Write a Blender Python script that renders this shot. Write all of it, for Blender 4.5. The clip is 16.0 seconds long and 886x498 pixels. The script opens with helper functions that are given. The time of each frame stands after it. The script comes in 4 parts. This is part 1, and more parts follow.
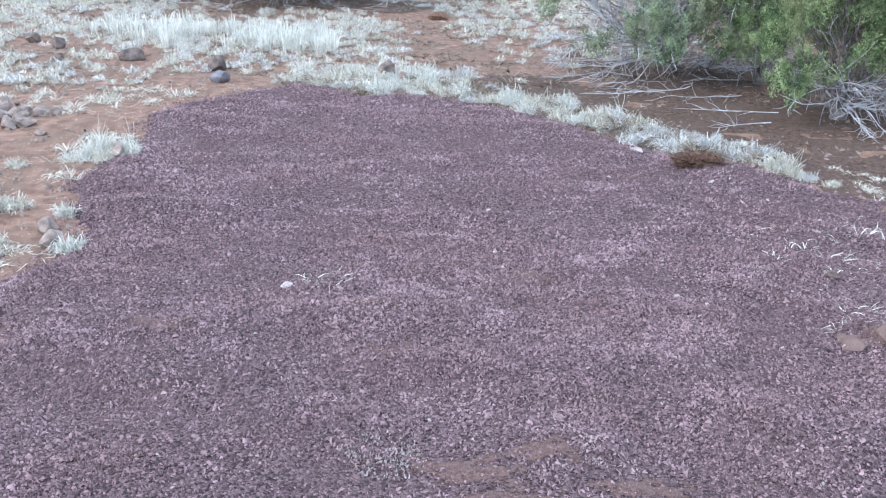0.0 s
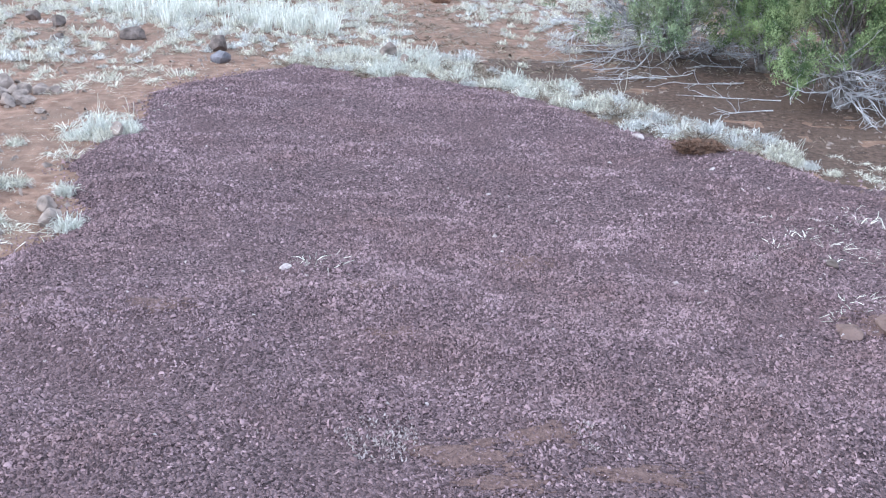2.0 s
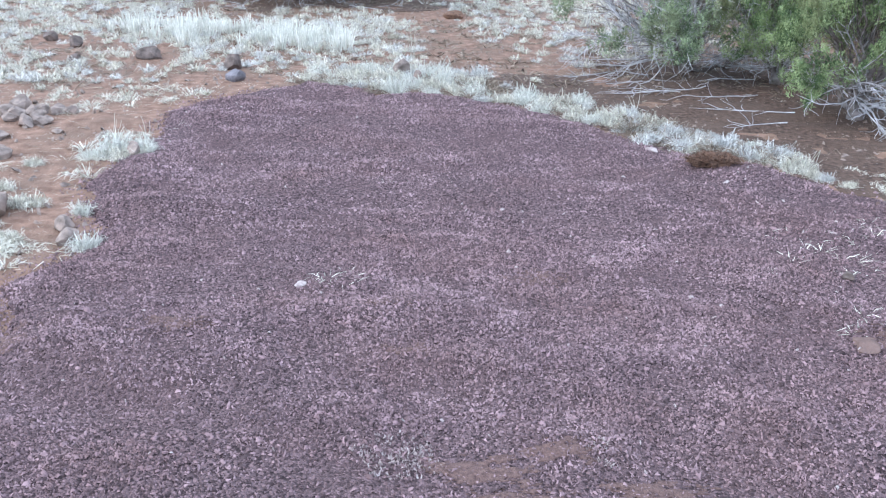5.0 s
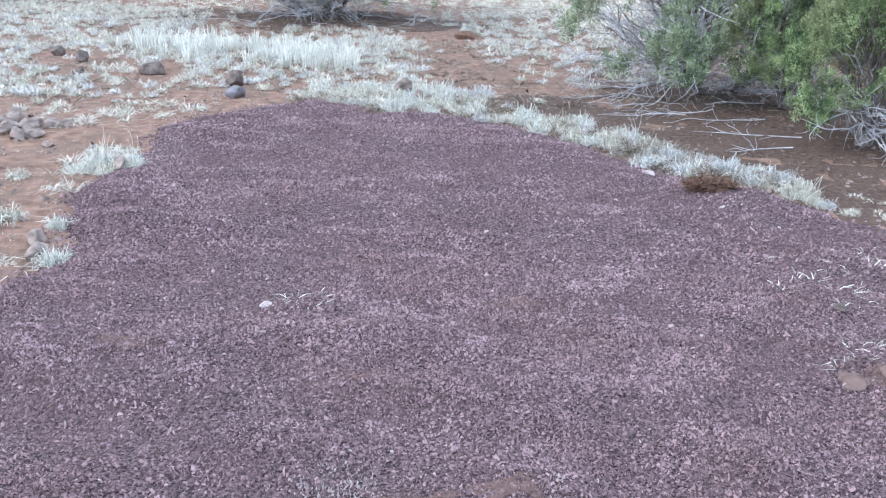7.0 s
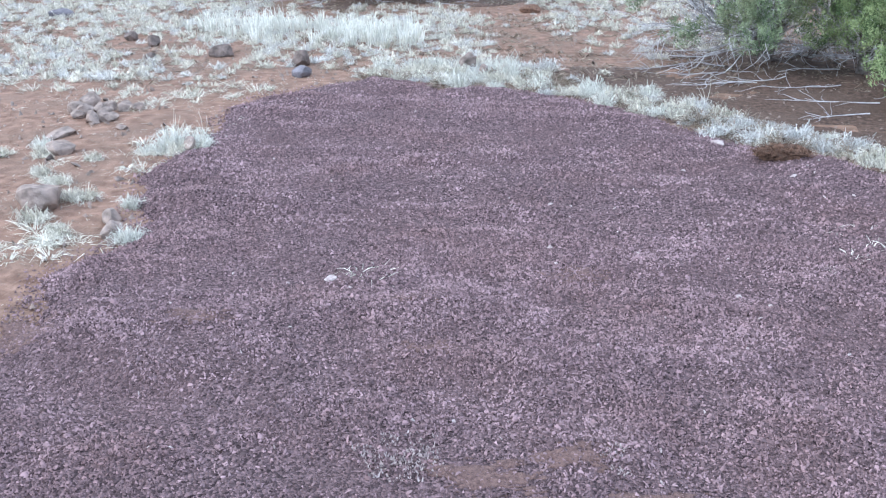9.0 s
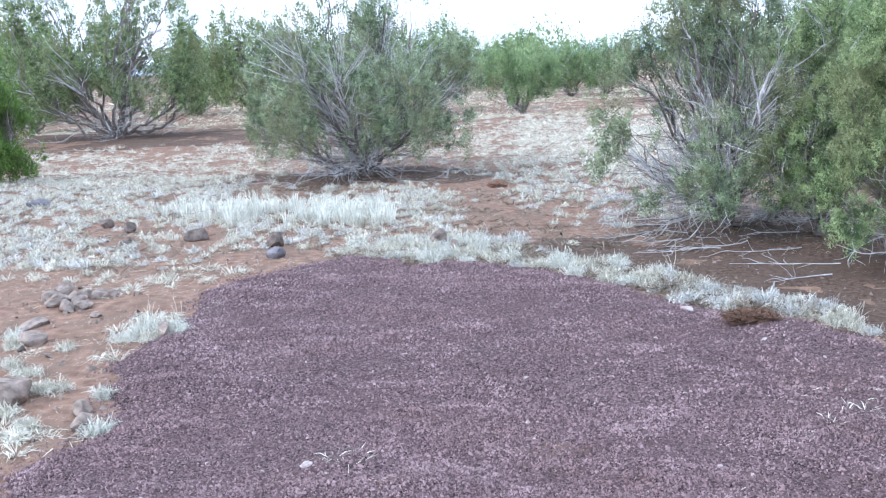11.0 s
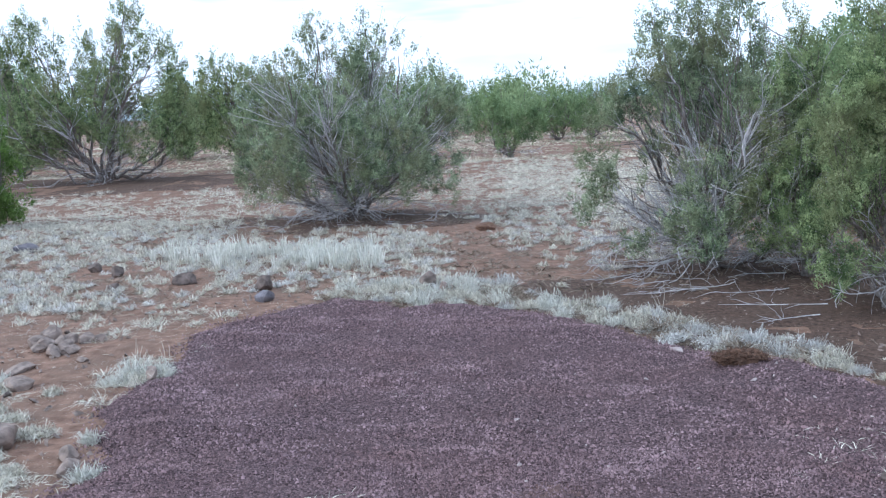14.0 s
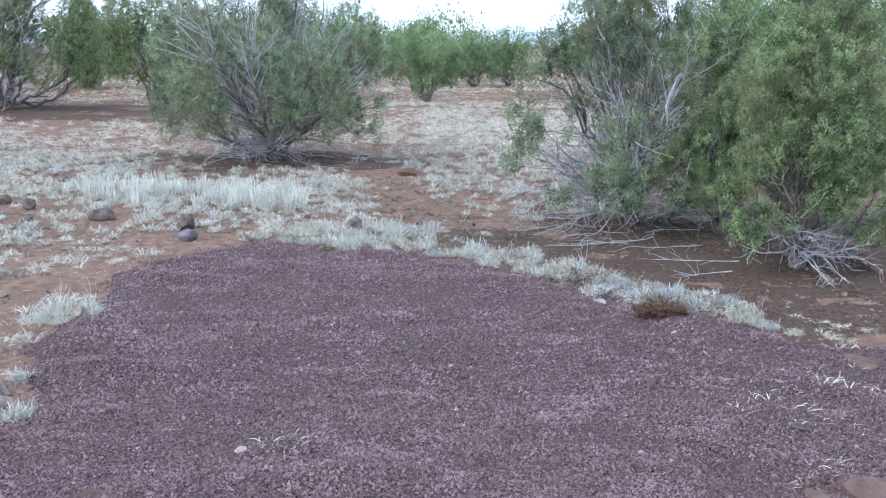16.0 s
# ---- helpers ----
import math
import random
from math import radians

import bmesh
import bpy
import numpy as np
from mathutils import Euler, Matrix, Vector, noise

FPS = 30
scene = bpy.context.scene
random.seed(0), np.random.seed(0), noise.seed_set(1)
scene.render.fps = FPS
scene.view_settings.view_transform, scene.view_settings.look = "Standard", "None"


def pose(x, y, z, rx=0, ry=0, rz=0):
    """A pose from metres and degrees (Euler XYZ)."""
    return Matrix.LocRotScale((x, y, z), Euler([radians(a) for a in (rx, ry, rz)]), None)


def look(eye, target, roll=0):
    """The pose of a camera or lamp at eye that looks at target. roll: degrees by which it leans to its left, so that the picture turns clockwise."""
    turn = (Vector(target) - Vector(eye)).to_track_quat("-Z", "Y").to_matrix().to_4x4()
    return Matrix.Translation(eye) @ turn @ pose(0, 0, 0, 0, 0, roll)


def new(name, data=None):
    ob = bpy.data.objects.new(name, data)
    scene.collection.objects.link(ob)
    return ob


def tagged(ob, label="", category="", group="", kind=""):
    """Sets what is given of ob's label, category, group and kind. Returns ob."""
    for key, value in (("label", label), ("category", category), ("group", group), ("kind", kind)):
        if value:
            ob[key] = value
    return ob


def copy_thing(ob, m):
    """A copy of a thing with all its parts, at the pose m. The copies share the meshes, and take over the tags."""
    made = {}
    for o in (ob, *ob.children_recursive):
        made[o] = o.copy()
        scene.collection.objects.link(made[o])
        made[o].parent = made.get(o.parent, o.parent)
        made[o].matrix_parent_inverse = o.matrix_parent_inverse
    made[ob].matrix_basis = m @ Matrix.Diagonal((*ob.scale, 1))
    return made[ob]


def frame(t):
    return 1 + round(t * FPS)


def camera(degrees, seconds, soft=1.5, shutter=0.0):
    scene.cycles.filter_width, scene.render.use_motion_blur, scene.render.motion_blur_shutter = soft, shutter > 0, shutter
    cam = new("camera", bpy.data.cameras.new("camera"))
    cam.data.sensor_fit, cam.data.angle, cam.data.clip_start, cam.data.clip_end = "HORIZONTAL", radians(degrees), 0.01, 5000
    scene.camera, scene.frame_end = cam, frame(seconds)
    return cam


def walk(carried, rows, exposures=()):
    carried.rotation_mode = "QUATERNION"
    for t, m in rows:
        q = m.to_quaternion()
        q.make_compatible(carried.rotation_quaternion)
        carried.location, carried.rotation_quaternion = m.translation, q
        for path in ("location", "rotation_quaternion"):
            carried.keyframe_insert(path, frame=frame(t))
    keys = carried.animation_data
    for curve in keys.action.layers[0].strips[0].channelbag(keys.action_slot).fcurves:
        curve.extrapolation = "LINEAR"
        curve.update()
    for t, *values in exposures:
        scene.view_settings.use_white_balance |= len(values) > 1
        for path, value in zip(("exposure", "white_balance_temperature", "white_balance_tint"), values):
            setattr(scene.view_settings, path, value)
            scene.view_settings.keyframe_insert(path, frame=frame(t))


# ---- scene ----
cam = camera(51.0, 16.0, soft=1.2)
PATH = [
    (0, (0.022, -0.005, 1.571), (0.015, 1.854, 0.834), 1.0),
    (0.5, (0.028, -0.001, 1.564), (0.031, 1.856, 0.821), 1.1),
    (1, (0.028, -0.002, 1.564), (0.031, 1.85, 0.807), 1.7),
    (1.5, (0.025, -0.004, 1.567), (0.025, 1.843, 0.8), 1.5),
    (2, (0.02, 0.002, 1.566), (0.016, 1.848, 0.798), 1.8),
    (2.5, (0.009, 0.0, 1.576), (-0.014, 1.846, 0.805), 3.0),
    (3, (0.008, -0.006, 1.581), (-0.026, 1.841, 0.815), 2.7),
    (5.3, (0.031, -0.004, 1.576), (-0.004, 1.853, 0.836), 0.8),
    (5.5, (0.039, -0.005, 1.565), (0.017, 1.853, 0.824), 1.1),
    (6, (0.117, 0.057, 1.546), (0.143, 1.915, 0.807), 2.2),
    (6.5, (0.196, 0.132, 1.521), (0.219, 2.002, 0.81), 2.4),
    (7, (0.228, 0.132, 1.534), (0.138, 2.004, 0.835), 1.4),
    (7.5, (0.249, 0.137, 1.519), (0.089, 2.006, 0.827), 0.1),
    (8, (0.26, 0.149, 1.503), (0.051, 1.999, 0.773), -0.7),
    (8.2, (0.261, 0.138, 1.513), (0.038, 1.981, 0.768), -1.0),
    (10.3, (0.267, 0.117, 1.519), (0.016, 1.967, 0.803), -0.9),
    (10.5, (0.276, 0.125, 1.542), (0.031, 2.001, 0.893), -1.1),
    (11, (0.277, 0.111, 1.558), (0.087, 2.062, 1.161), -2.7),
    (11.5, (0.259, 0.044, 1.541), (0.129, 2.029, 1.338), -3.3),
    (12, (0.245, 0.041, 1.544), (0.138, 2.028, 1.345), -2.5),
    (12.5, (0.245, 0.054, 1.543), (0.133, 2.04, 1.342), -0.5),
    (13, (0.252, 0.063, 1.55), (0.125, 2.045, 1.315), -2.5),
    (13.5, (0.26, 0.081, 1.551), (0.113, 2.057, 1.278), -1.5),
    (14, (0.268, 0.099, 1.552), (0.107, 2.069, 1.246), -2.8),
    (14.5, (0.264, 0.11, 1.55), (0.087, 2.073, 1.213), -2.0),
    (15, (0.253, 0.103, 1.555), (0.066, 2.063, 1.203), -1.6),
    (15.5, (0.199, 0.079, 1.57), (0.075, 2.039, 1.187), -1.5),
    (16, (0.103, 0.023, 1.6), (0.141, 1.976, 1.169), 0.3),
]
walk(cam, [(t, look(eye, target, roll)) for t, eye, target, roll in PATH],
     exposures=[(0, 0.66), (10.5, 0.64), (11.0, 0.68), (11.5, 0.70), (12.0, 0.42), (12.5, 0.06), (13.0, -0.04), (14.0, 0.0), (14.5, 0.08), (16, 0.24)])

# ---- sky and sun ----
SUN_TURN, SUN_HEIGHT = radians(-105), radians(38)      # to the left of the view, behind thin cloud
world = bpy.data.worlds.new("sky")
world.use_nodes = True
scene.world = world
wt = world.node_tree
wn, wl = wt.nodes, wt.links
bg = wn["Background"]
sky = wn.new("ShaderNodeTexSky")
sky.sky_type = "NISHITA"
sky.sun_disc = False
sky.sun_elevation, sky.sun_rotation = SUN_HEIGHT, SUN_TURN
sky.dust_density = 2.0
dim = wn.new("ShaderNodeVectorMath")
dim.operation = "MULTIPLY"
dim.inputs[1].default_value = (0.10, 0.145, 0.16)
wl.new(sky.outputs[0], dim.inputs[0])
wc = wn.new("ShaderNodeTexCoord")
wm = wn.new("ShaderNodeMapping")
wm.inputs["Scale"].default_value = (1.0, 1.0, 5.0)
cl = wn.new("ShaderNodeTexNoise")
cl.inputs["Scale"].default_value, cl.inputs["Detail"].default_value = 2.2, 5.0
wl.new(wc.outputs["Generated"], wm.inputs[0])
wl.new(wm.outputs[0], cl.inputs["Vector"])
cr = wn.new("ShaderNodeMapRange")
cr.inputs[1].default_value, cr.inputs[2].default_value = 0.34, 0.46
cr.inputs[3].default_value, cr.inputs[4].default_value = 0.62, 1.0
wl.new(cl.outputs[0], cr.inputs[0])
wx = wn.new("ShaderNodeMix")
wx.data_type = "RGBA"
wx.inputs[7].default_value = (1.20, 1.46, 1.89, 1)     # the cloud sheet
# a thinner stretch of the cloud sheet low ahead, with torn edges
ts = wn.new("ShaderNodeMapping")
ts.inputs["Location"].default_value, ts.inputs["Scale"].default_value = (0.47, 0.0, -3.3), (3.6, 0.0, 28.0)
wl.new(wc.outputs["Generated"], ts.inputs[0])
tl = wn.new("ShaderNodeVectorMath")
tl.operation = "LENGTH"
wl.new(ts.outputs[0], tl.inputs[0])
tn = wn.new("ShaderNodeTexNoise")
tn.inputs["Scale"].default_value, tn.inputs["Detail"].default_value = 1.3, 3.0
wl.new(ts.outputs[0], tn.inputs["Vector"])
ta = wn.new("ShaderNodeMath")
ta.operation = "MULTIPLY_ADD"
ta.inputs[1].default_value = 4.0
wl.new(tn.outputs[0], ta.inputs[0])
wl.new(tl.outputs["Value"], ta.inputs[2])
tr_ = wn.new("ShaderNodeMapRange")
tr_.inputs[1].default_value, tr_.inputs[2].default_value = 2.3, 2.95
tr_.inputs[3].default_value, tr_.inputs[4].default_value = 0.5, 1.0
wl.new(ta.outputs[0], tr_.inputs[0])
tm = wn.new("ShaderNodeMath")
tm.operation = "MINIMUM"
wl.new(cr.outputs[0], tm.inputs[0])
wl.new(tr_.outputs[0], tm.inputs[1])
wl.new(tm.outputs[0], wx.inputs[0])
wl.new(dim.outputs[0], wx.inputs[6])
wl.new(wx.outputs[2], bg.inputs[0])
bg.inputs[1].default_value = 1.0

sun = new("sun", bpy.data.lights.new("sun", "SUN"))
sun.data.energy, sun.data.angle, sun.data.color = 1.4, radians(18), (1.0, 0.97, 0.92)
sun.matrix_world = look((math.sin(SUN_TURN) * 30, math.cos(SUN_TURN) * 30, math.tan(SUN_HEIGHT) * 30), (0, 0, 0))


# ---- materials ----
def material(name, dark, light, scale, rough=0.9, bump=0.3, bump_scale=None, island=0.0, tint=None, tint_scale=1.0, through_light=0.0, spread=(0.35, 0.65), detail=6.0):
    """Two colours mixed by fine grain, drifting to a third (tint) over larger patches; island: how much each loose piece differs."""
    m = bpy.data.materials.new(name)
    m.use_nodes = True
    n, l = m.node_tree.nodes, m.node_tree.links
    p = n["Principled BSDF"]
    p.inputs["Roughness"].default_value = rough
    p.inputs["Specular IOR Level"].default_value = 0.25
    tc = n.new("ShaderNodeTexCoord")
    g = n.new("ShaderNodeTexNoise")
    g.inputs["Scale"].default_value, g.inputs["Detail"].default_value = scale, detail
    l.new(tc.outputs["Object"], g.inputs["Vector"])
    r = n.new("ShaderNodeMapRange")
    r.inputs[1].default_value, r.inputs[2].default_value = spread
    l.new(g.outputs[0], r.inputs[0])
    mix = n.new("ShaderNodeMix")
    mix.data_type = "RGBA"
    mix.inputs[6].default_value, mix.inputs[7].default_value = (*dark, 1), (*light, 1)
    l.new(r.outputs[0], mix.inputs[0])
    out = mix.outputs[2]
    if tint:
        g2 = n.new("ShaderNodeTexNoise")
        g2.inputs["Scale"].default_value, g2.inputs["Detail"].default_value = tint_scale, 4.0
        l.new(tc.outputs["Object"], g2.inputs["Vector"])
        r2 = n.new("ShaderNodeMapRange")
        r2.inputs[1].default_value, r2.inputs[2].default_value, r2.inputs[4].default_value = 0.45, 0.68, 0.85
        l.new(g2.outputs[0], r2.inputs[0])
        m2 = n.new("ShaderNodeMix")
        m2.data_type = "RGBA"
        m2.inputs[7].default_value = (*tint, 1)
        l.new(r2.outputs[0], m2.inputs[0])
        l.new(out, m2.inputs[6])
        out = m2.outputs[2]
    if island:
        ge = n.new("ShaderNodeNewGeometry")
        r3 = n.new("ShaderNodeMapRange")
        r3.inputs[3].default_value, r3.inputs[4].default_value = 1 - island, 1 + island
        l.new(ge.outputs["Random Per Island"], r3.inputs[0])
        hs = n.new("ShaderNodeHueSaturation")
        l.new(r3.outputs[0], hs.inputs["Value"])
        l.new(out, hs.inputs["Color"])
        out = hs.outputs[0]
    l.new(out, p.inputs["Base Color"])
    if bump:
        g3 = n.new("ShaderNodeTexNoise")
        g3.inputs["Scale"].default_value, g3.inputs["Detail"].default_value = bump_scale or scale * 2, 5.0
        l.new(tc.outputs["Object"], g3.inputs["Vector"])
        b = n.new("ShaderNodeBump")
        b.inputs["Strength"].default_value, b.inputs["Distance"].default_value = bump, 0.02
        l.new(g3.outputs[0], b.inputs["Height"])
        l.new(b.outputs[0], p.inputs["Normal"])
    if through_light:
        tr = n.new("ShaderNodeBsdfTranslucent")
        l.new(out, tr.inputs[0])
        ms = n.new("ShaderNodeMixShader")
        ms.inputs[0].default_value = through_light
        l.new(p.outputs[0], ms.inputs[1])
        l.new(tr.outputs[0], ms.inputs[2])
        l.new(ms.outputs[0], n["Material Output"].inputs[0])
    return m


SOIL = material("red_soil", (0.14, 0.08, 0.058), (0.29, 0.182, 0.138), 11, bump=1.0, bump_scale=38, tint=(0.175, 0.115, 0.088), tint_scale=2.2)
LITTER = material("leaf_litter", (0.052, 0.034, 0.028), (0.15, 0.097, 0.076), 30, bump=0.9, bump_scale=70, tint=(0.115, 0.079, 0.063), tint_scale=1.6)
def packed_grains(name, dark, light, tint, grain):
    """Small chips packed side by side: a cell pattern gives each chip its colour and its domed relief."""
    m = bpy.data.materials.new(name)
    m.use_nodes = True
    n, l = m.node_tree.nodes, m.node_tree.links
    p = n["Principled BSDF"]
    p.inputs["Roughness"].default_value = 0.92
    p.inputs["Specular IOR Level"].default_value = 0.2
    tc = n.new("ShaderNodeTexCoord")
    wob = n.new("ShaderNodeTexNoise")
    wob.inputs["Scale"].default_value = grain * 0.6
    add = n.new("ShaderNodeVectorMath")
    add.operation = "MULTIPLY_ADD"
    add.inputs[1].default_value = (0.008, 0.008, 0.008)
    l.new(tc.outputs["Object"], wob.inputs["Vector"])
    l.new(wob.outputs["Color"], add.inputs[0])
    l.new(tc.outputs["Object"], add.inputs[2])
    cell = n.new("ShaderNodeTexVoronoi")
    cell.inputs["Scale"].default_value = grain
    l.new(add.outputs[0], cell.inputs["Vector"])
    sep = n.new("ShaderNodeSeparateColor")
    l.new(cell.outputs["Color"], sep.inputs[0])
    mix = n.new("ShaderNodeMix")
    mix.data_type = "RGBA"
    mix.inputs[6].default_value, mix.inputs[7].default_value = (*dark, 1), (*light, 1)
    l.new(sep.outputs[0], mix.inputs[0])
    big = n.new("ShaderNodeTexNoise")
    big.inputs["Scale"].default_value, big.inputs["Detail"].default_value = 2.4, 5.0
    l.new(tc.outputs["Object"], big.inputs["Vector"])
    r = n.new("ShaderNodeMapRange")
    r.inputs[1].default_value, r.inputs[2].default_value, r.inputs[4].default_value = 0.45, 0.7, 0.6
    l.new(big.outputs[0], r.inputs[0])
    m2 = n.new("ShaderNodeMix")
    m2.data_type = "RGBA"
    m2.inputs[7].default_value = (*tint, 1)
    l.new(r.outputs[0], m2.inputs[0])
    l.new(mix.outputs[2], m2.inputs[6])
    l.new(m2.outputs[2], p.inputs["Base Color"])
    b = n.new("ShaderNodeBump")
    b.invert = True
    b.inputs["Strength"].default_value, b.inputs["Distance"].default_value = 1.0, 0.02
    l.new(cell.outputs["Distance"], b.inputs["Height"])
    l.new(b.outputs[0], p.inputs["Normal"])
    return m


BED = packed_grains("cinder_bed", (0.044, 0.029, 0.033), (0.265, 0.18, 0.196), (0.164, 0.104, 0.109), 112)
FINES = material("red_fines", (0.10, 0.06, 0.057), (0.205, 0.130, 0.118), 70, bump=1.0, bump_scale=110, tint=(0.17, 0.108, 0.10), tint_scale=9)
CINDER = material("cinder_stone", (0.165, 0.111, 0.124), (0.27, 0.189, 0.206), 6, rough=0.8, bump=0.0, island=0.68, tint=(0.175, 0.112, 0.117), tint_scale=1.7)
STRAW = material("dry_grass_blade", (0.50, 0.475, 0.395), (0.82, 0.80, 0.72), 9, bump=0, island=0.35, tint=(0.58, 0.575, 0.51), tint_scale=1.3, through_light=0.25)
SAGE = material("grey_grass_blade", (0.48, 0.485, 0.475), (0.77, 0.775, 0.76), 9, bump=0, island=0.3, tint=(0.62, 0.595, 0.52), tint_scale=2.5, through_light=0.2)
PALE = material("bleached_grass_blade", (0.62, 0.63, 0.57), (0.80, 0.80, 0.75), 9, bump=0, island=0.25, through_light=0.3)
THATCH = material("dead_thatch", (0.16, 0.125, 0.10), (0.34, 0.285, 0.23), 9, bump=0, island=0.4, through_light=0.1)
FAR_STRAW = material("far_grass_blade", (0.46, 0.42, 0.33), (0.68, 0.63, 0.52), 2, bump=0, island=0.35, through_light=0.2)
ROCK = material("basalt", (0.15, 0.12, 0.108), (0.34, 0.275, 0.245), 18, bump=0.7, bump_scale=40, tint=(0.26, 0.19, 0.16), tint_scale=5)
DARKROCK = material("dark_basalt", (0.085, 0.068, 0.062), (0.20, 0.16, 0.148), 18, bump=0.8, bump_scale=40, tint=(0.15, 0.105, 0.09), tint_scale=5)
GREYROCK = material("blue_grey_basalt", (0.11, 0.105, 0.12), (0.21, 0.20, 0.225), 18, bump=0.6, bump_scale=40, tint=(0.18, 0.15, 0.15), tint_scale=5)
SANDSTONE = material("red_sandstone", (0.12, 0.078, 0.07), (0.21, 0.142, 0.126), 12, bump=0.9, bump_scale=45, tint=(0.15, 0.10, 0.092), tint_scale=4)
CHALK = material("pale_stone", (0.32, 0.26, 0.26), (0.50, 0.44, 0.43), 40, bump=0.4)
RUST = material("rust_litter", (0.085, 0.05, 0.038), (0.215, 0.125, 0.088), 40, bump=0.8, bump_scale=70, island=0.3)
BARK = material("juniper_bark", (0.13, 0.115, 0.11), (0.31, 0.28, 0.27), 25, bump=0.8, bump_scale=60, tint=(0.14, 0.10, 0.085), tint_scale=5)
DEADWOOD = material("weathered_twig", (0.36, 0.355, 0.375), (0.60, 0.59, 0.615), 20, bump=0.3, island=0.3)
LEAF = material("juniper_foliage", (0.085, 0.14, 0.066), (0.39, 0.49, 0.255), 8.5, rough=0.9, bump=0, island=0.2, tint=(0.29, 0.30, 0.17), tint_scale=1.6, through_light=0.24, detail=2.0, spread=(0.42, 0.6))
LEAF_GREY = material("grey_juniper_foliage", (0.12, 0.175, 0.11), (0.42, 0.515, 0.335), 8.5, rough=0.9, bump=0, island=0.2, tint=(0.28, 0.28, 0.17), tint_scale=1.8, through_light=0.24, detail=2.0, spread=(0.42, 0.6))
LEAF_BRIGHT = material("bright_juniper_foliage", (0.07, 0.14, 0.035), (0.19, 0.31, 0.085), 7.0, rough=0.75, bump=0, island=0.4, through_light=0.25)
LEAF_FAR = material("far_juniper_foliage", (0.115, 0.185, 0.095), (0.325, 0.44, 0.225), 2.5, rough=0.8, bump=0, island=0.2, through_light=0.24)
# pale blue base colour stands in for the air haze before the ridge
HAZED_HILL = material("haze_blue_hill", (0.36, 0.46, 0.55), (0.42, 0.53, 0.62), 0.01, bump=0)

# ---- helpers of this scene ----
rng = np.random.default_rng(7)


def vnoise(x, y, seed=0):
    """Smooth value noise in -1..1 over arrays."""
    xi, yi = np.floor(x).astype(np.int64), np.floor(y).astype(np.int64)
    fx, fy = x - xi, y - yi
    fx, fy = fx * fx * (3 - 2 * fx), fy * fy * (3 - 2 * fy)

    def rnd(a, b):
        h = (a * 374761393 + b * 668265263 + seed * 1442695041) & 0x7FFFFFFF
        h = ((h ^ (h >> 13)) * 1274126177) & 0x7FFFFFFF
        return ((h ^ (h >> 16)) & 0xFFFF) / 32767.5 - 1
    return (rnd(xi, yi) * (1 - fx) + rnd(xi + 1, yi) * fx) * (1 - fy) + (rnd(xi, yi + 1) * (1 - fx) + rnd(xi + 1, yi + 1) * fx) * fy


def mesh_of(name, verts, faces, mat, smooth=False):
    """A mesh from arrays: verts (n, 3), faces (m, k)."""
    me = bpy.data.meshes.new(name)
    verts, faces = np.ascontiguousarray(verts, np.float32), np.ascontiguousarray(faces, np.int32)
    me.vertices.add(len(verts))
    me.vertices.foreach_set("co", verts.ravel())
    me.loops.add(faces.size)
    me.loops.foreach_set("vertex_index", faces.ravel())
    me.polygons.add(len(faces))
    me.polygons.foreach_set("loop_start", np.arange(len(faces), dtype=np.int32) * faces.shape[1])
    me.update(calc_edges=True)
    if smooth:
        me.polygons.foreach_set("use_smooth", np.ones(len(faces), bool))
    me.materials.append(mat)
    return me


def part(name, me, parent, label=""):
    ob = new(name, me)
    ob.parent = parent
    return tagged(ob, label)


def holder(name, x, y, z=0.0, turn=0.0):
    ob = new(name)
    ob.empty_display_size = 0.1
    ob.matrix_world = pose(x, y, z, 0, 0, turn)
    return ob


# the outline of the gravel, anticlockwise
EDGE = np.array([(3.05, 4.7), (2.6, 4.76), (2.33, 4.8), (2.13, 4.93), (1.98, 5.16), (1.79, 5.46), (1.44, 5.58), (1.31, 5.74), (1.12, 5.92), (0.86, 6.26),
                 (0.54, 6.66), (0.17, 7.0), (-0.13, 7.18), (-0.44, 7.2), (-0.65, 7.06), (-0.86, 7.38), (-1.25, 7.5), (-1.6, 7.1),
                 (-2.0, 6.58), (-2.06, 6.24), (-1.92, 5.56), (-2.05, 5.09), (-1.98, 4.7), (-1.6, 3.95), (-1.85, 3.5), (-1.62, 2.9),
                 (-1.8, 2.0), (-1.3, 1.3), (0.8, 1.1), (2.4, 1.4), (3.3, 2.6), (3.5, 4.2)])


def inside(x, y):
    """Metres inside the gravel's outline (negative outside), with a ragged edge."""
    x, y = np.asarray(x, float), np.asarray(y, float)
    near, odd = np.full(x.shape, 1e9), np.zeros(x.shape, bool)
    for a, b in zip(EDGE, np.roll(EDGE, -1, 0)):
        d = b - a
        s = np.clip(((x - a[0]) * d[0] + (y - a[1]) * d[1]) / (d @ d), 0, 1)
        near = np.minimum(near, np.hypot(x - a[0] - s * d[0], y - a[1] - s * d[1]))
        cross = (a[1] > y) != (b[1] > y)
        odd ^= cross & (x < a[0] + (y - a[1]) / (d[1] if d[1] else 1e-9) * d[0])
    return np.where(odd, near, -near) + 0.05 * vnoise(x * 5, y * 5, 3) + 0.03 * vnoise(x * 13, y * 13, 4)


def soil_height(x, y):
    far = np.clip((np.hypot(x, y - 4) - 3) / 20, 0, 1)
    return 0.018 * vnoise(x * 1.3, y * 1.3, 1) + 0.012 * vnoise(x * 4.1, y * 4.1, 2) + 0.10 * far * vnoise(x * 0.25, y * 0.25, 5)


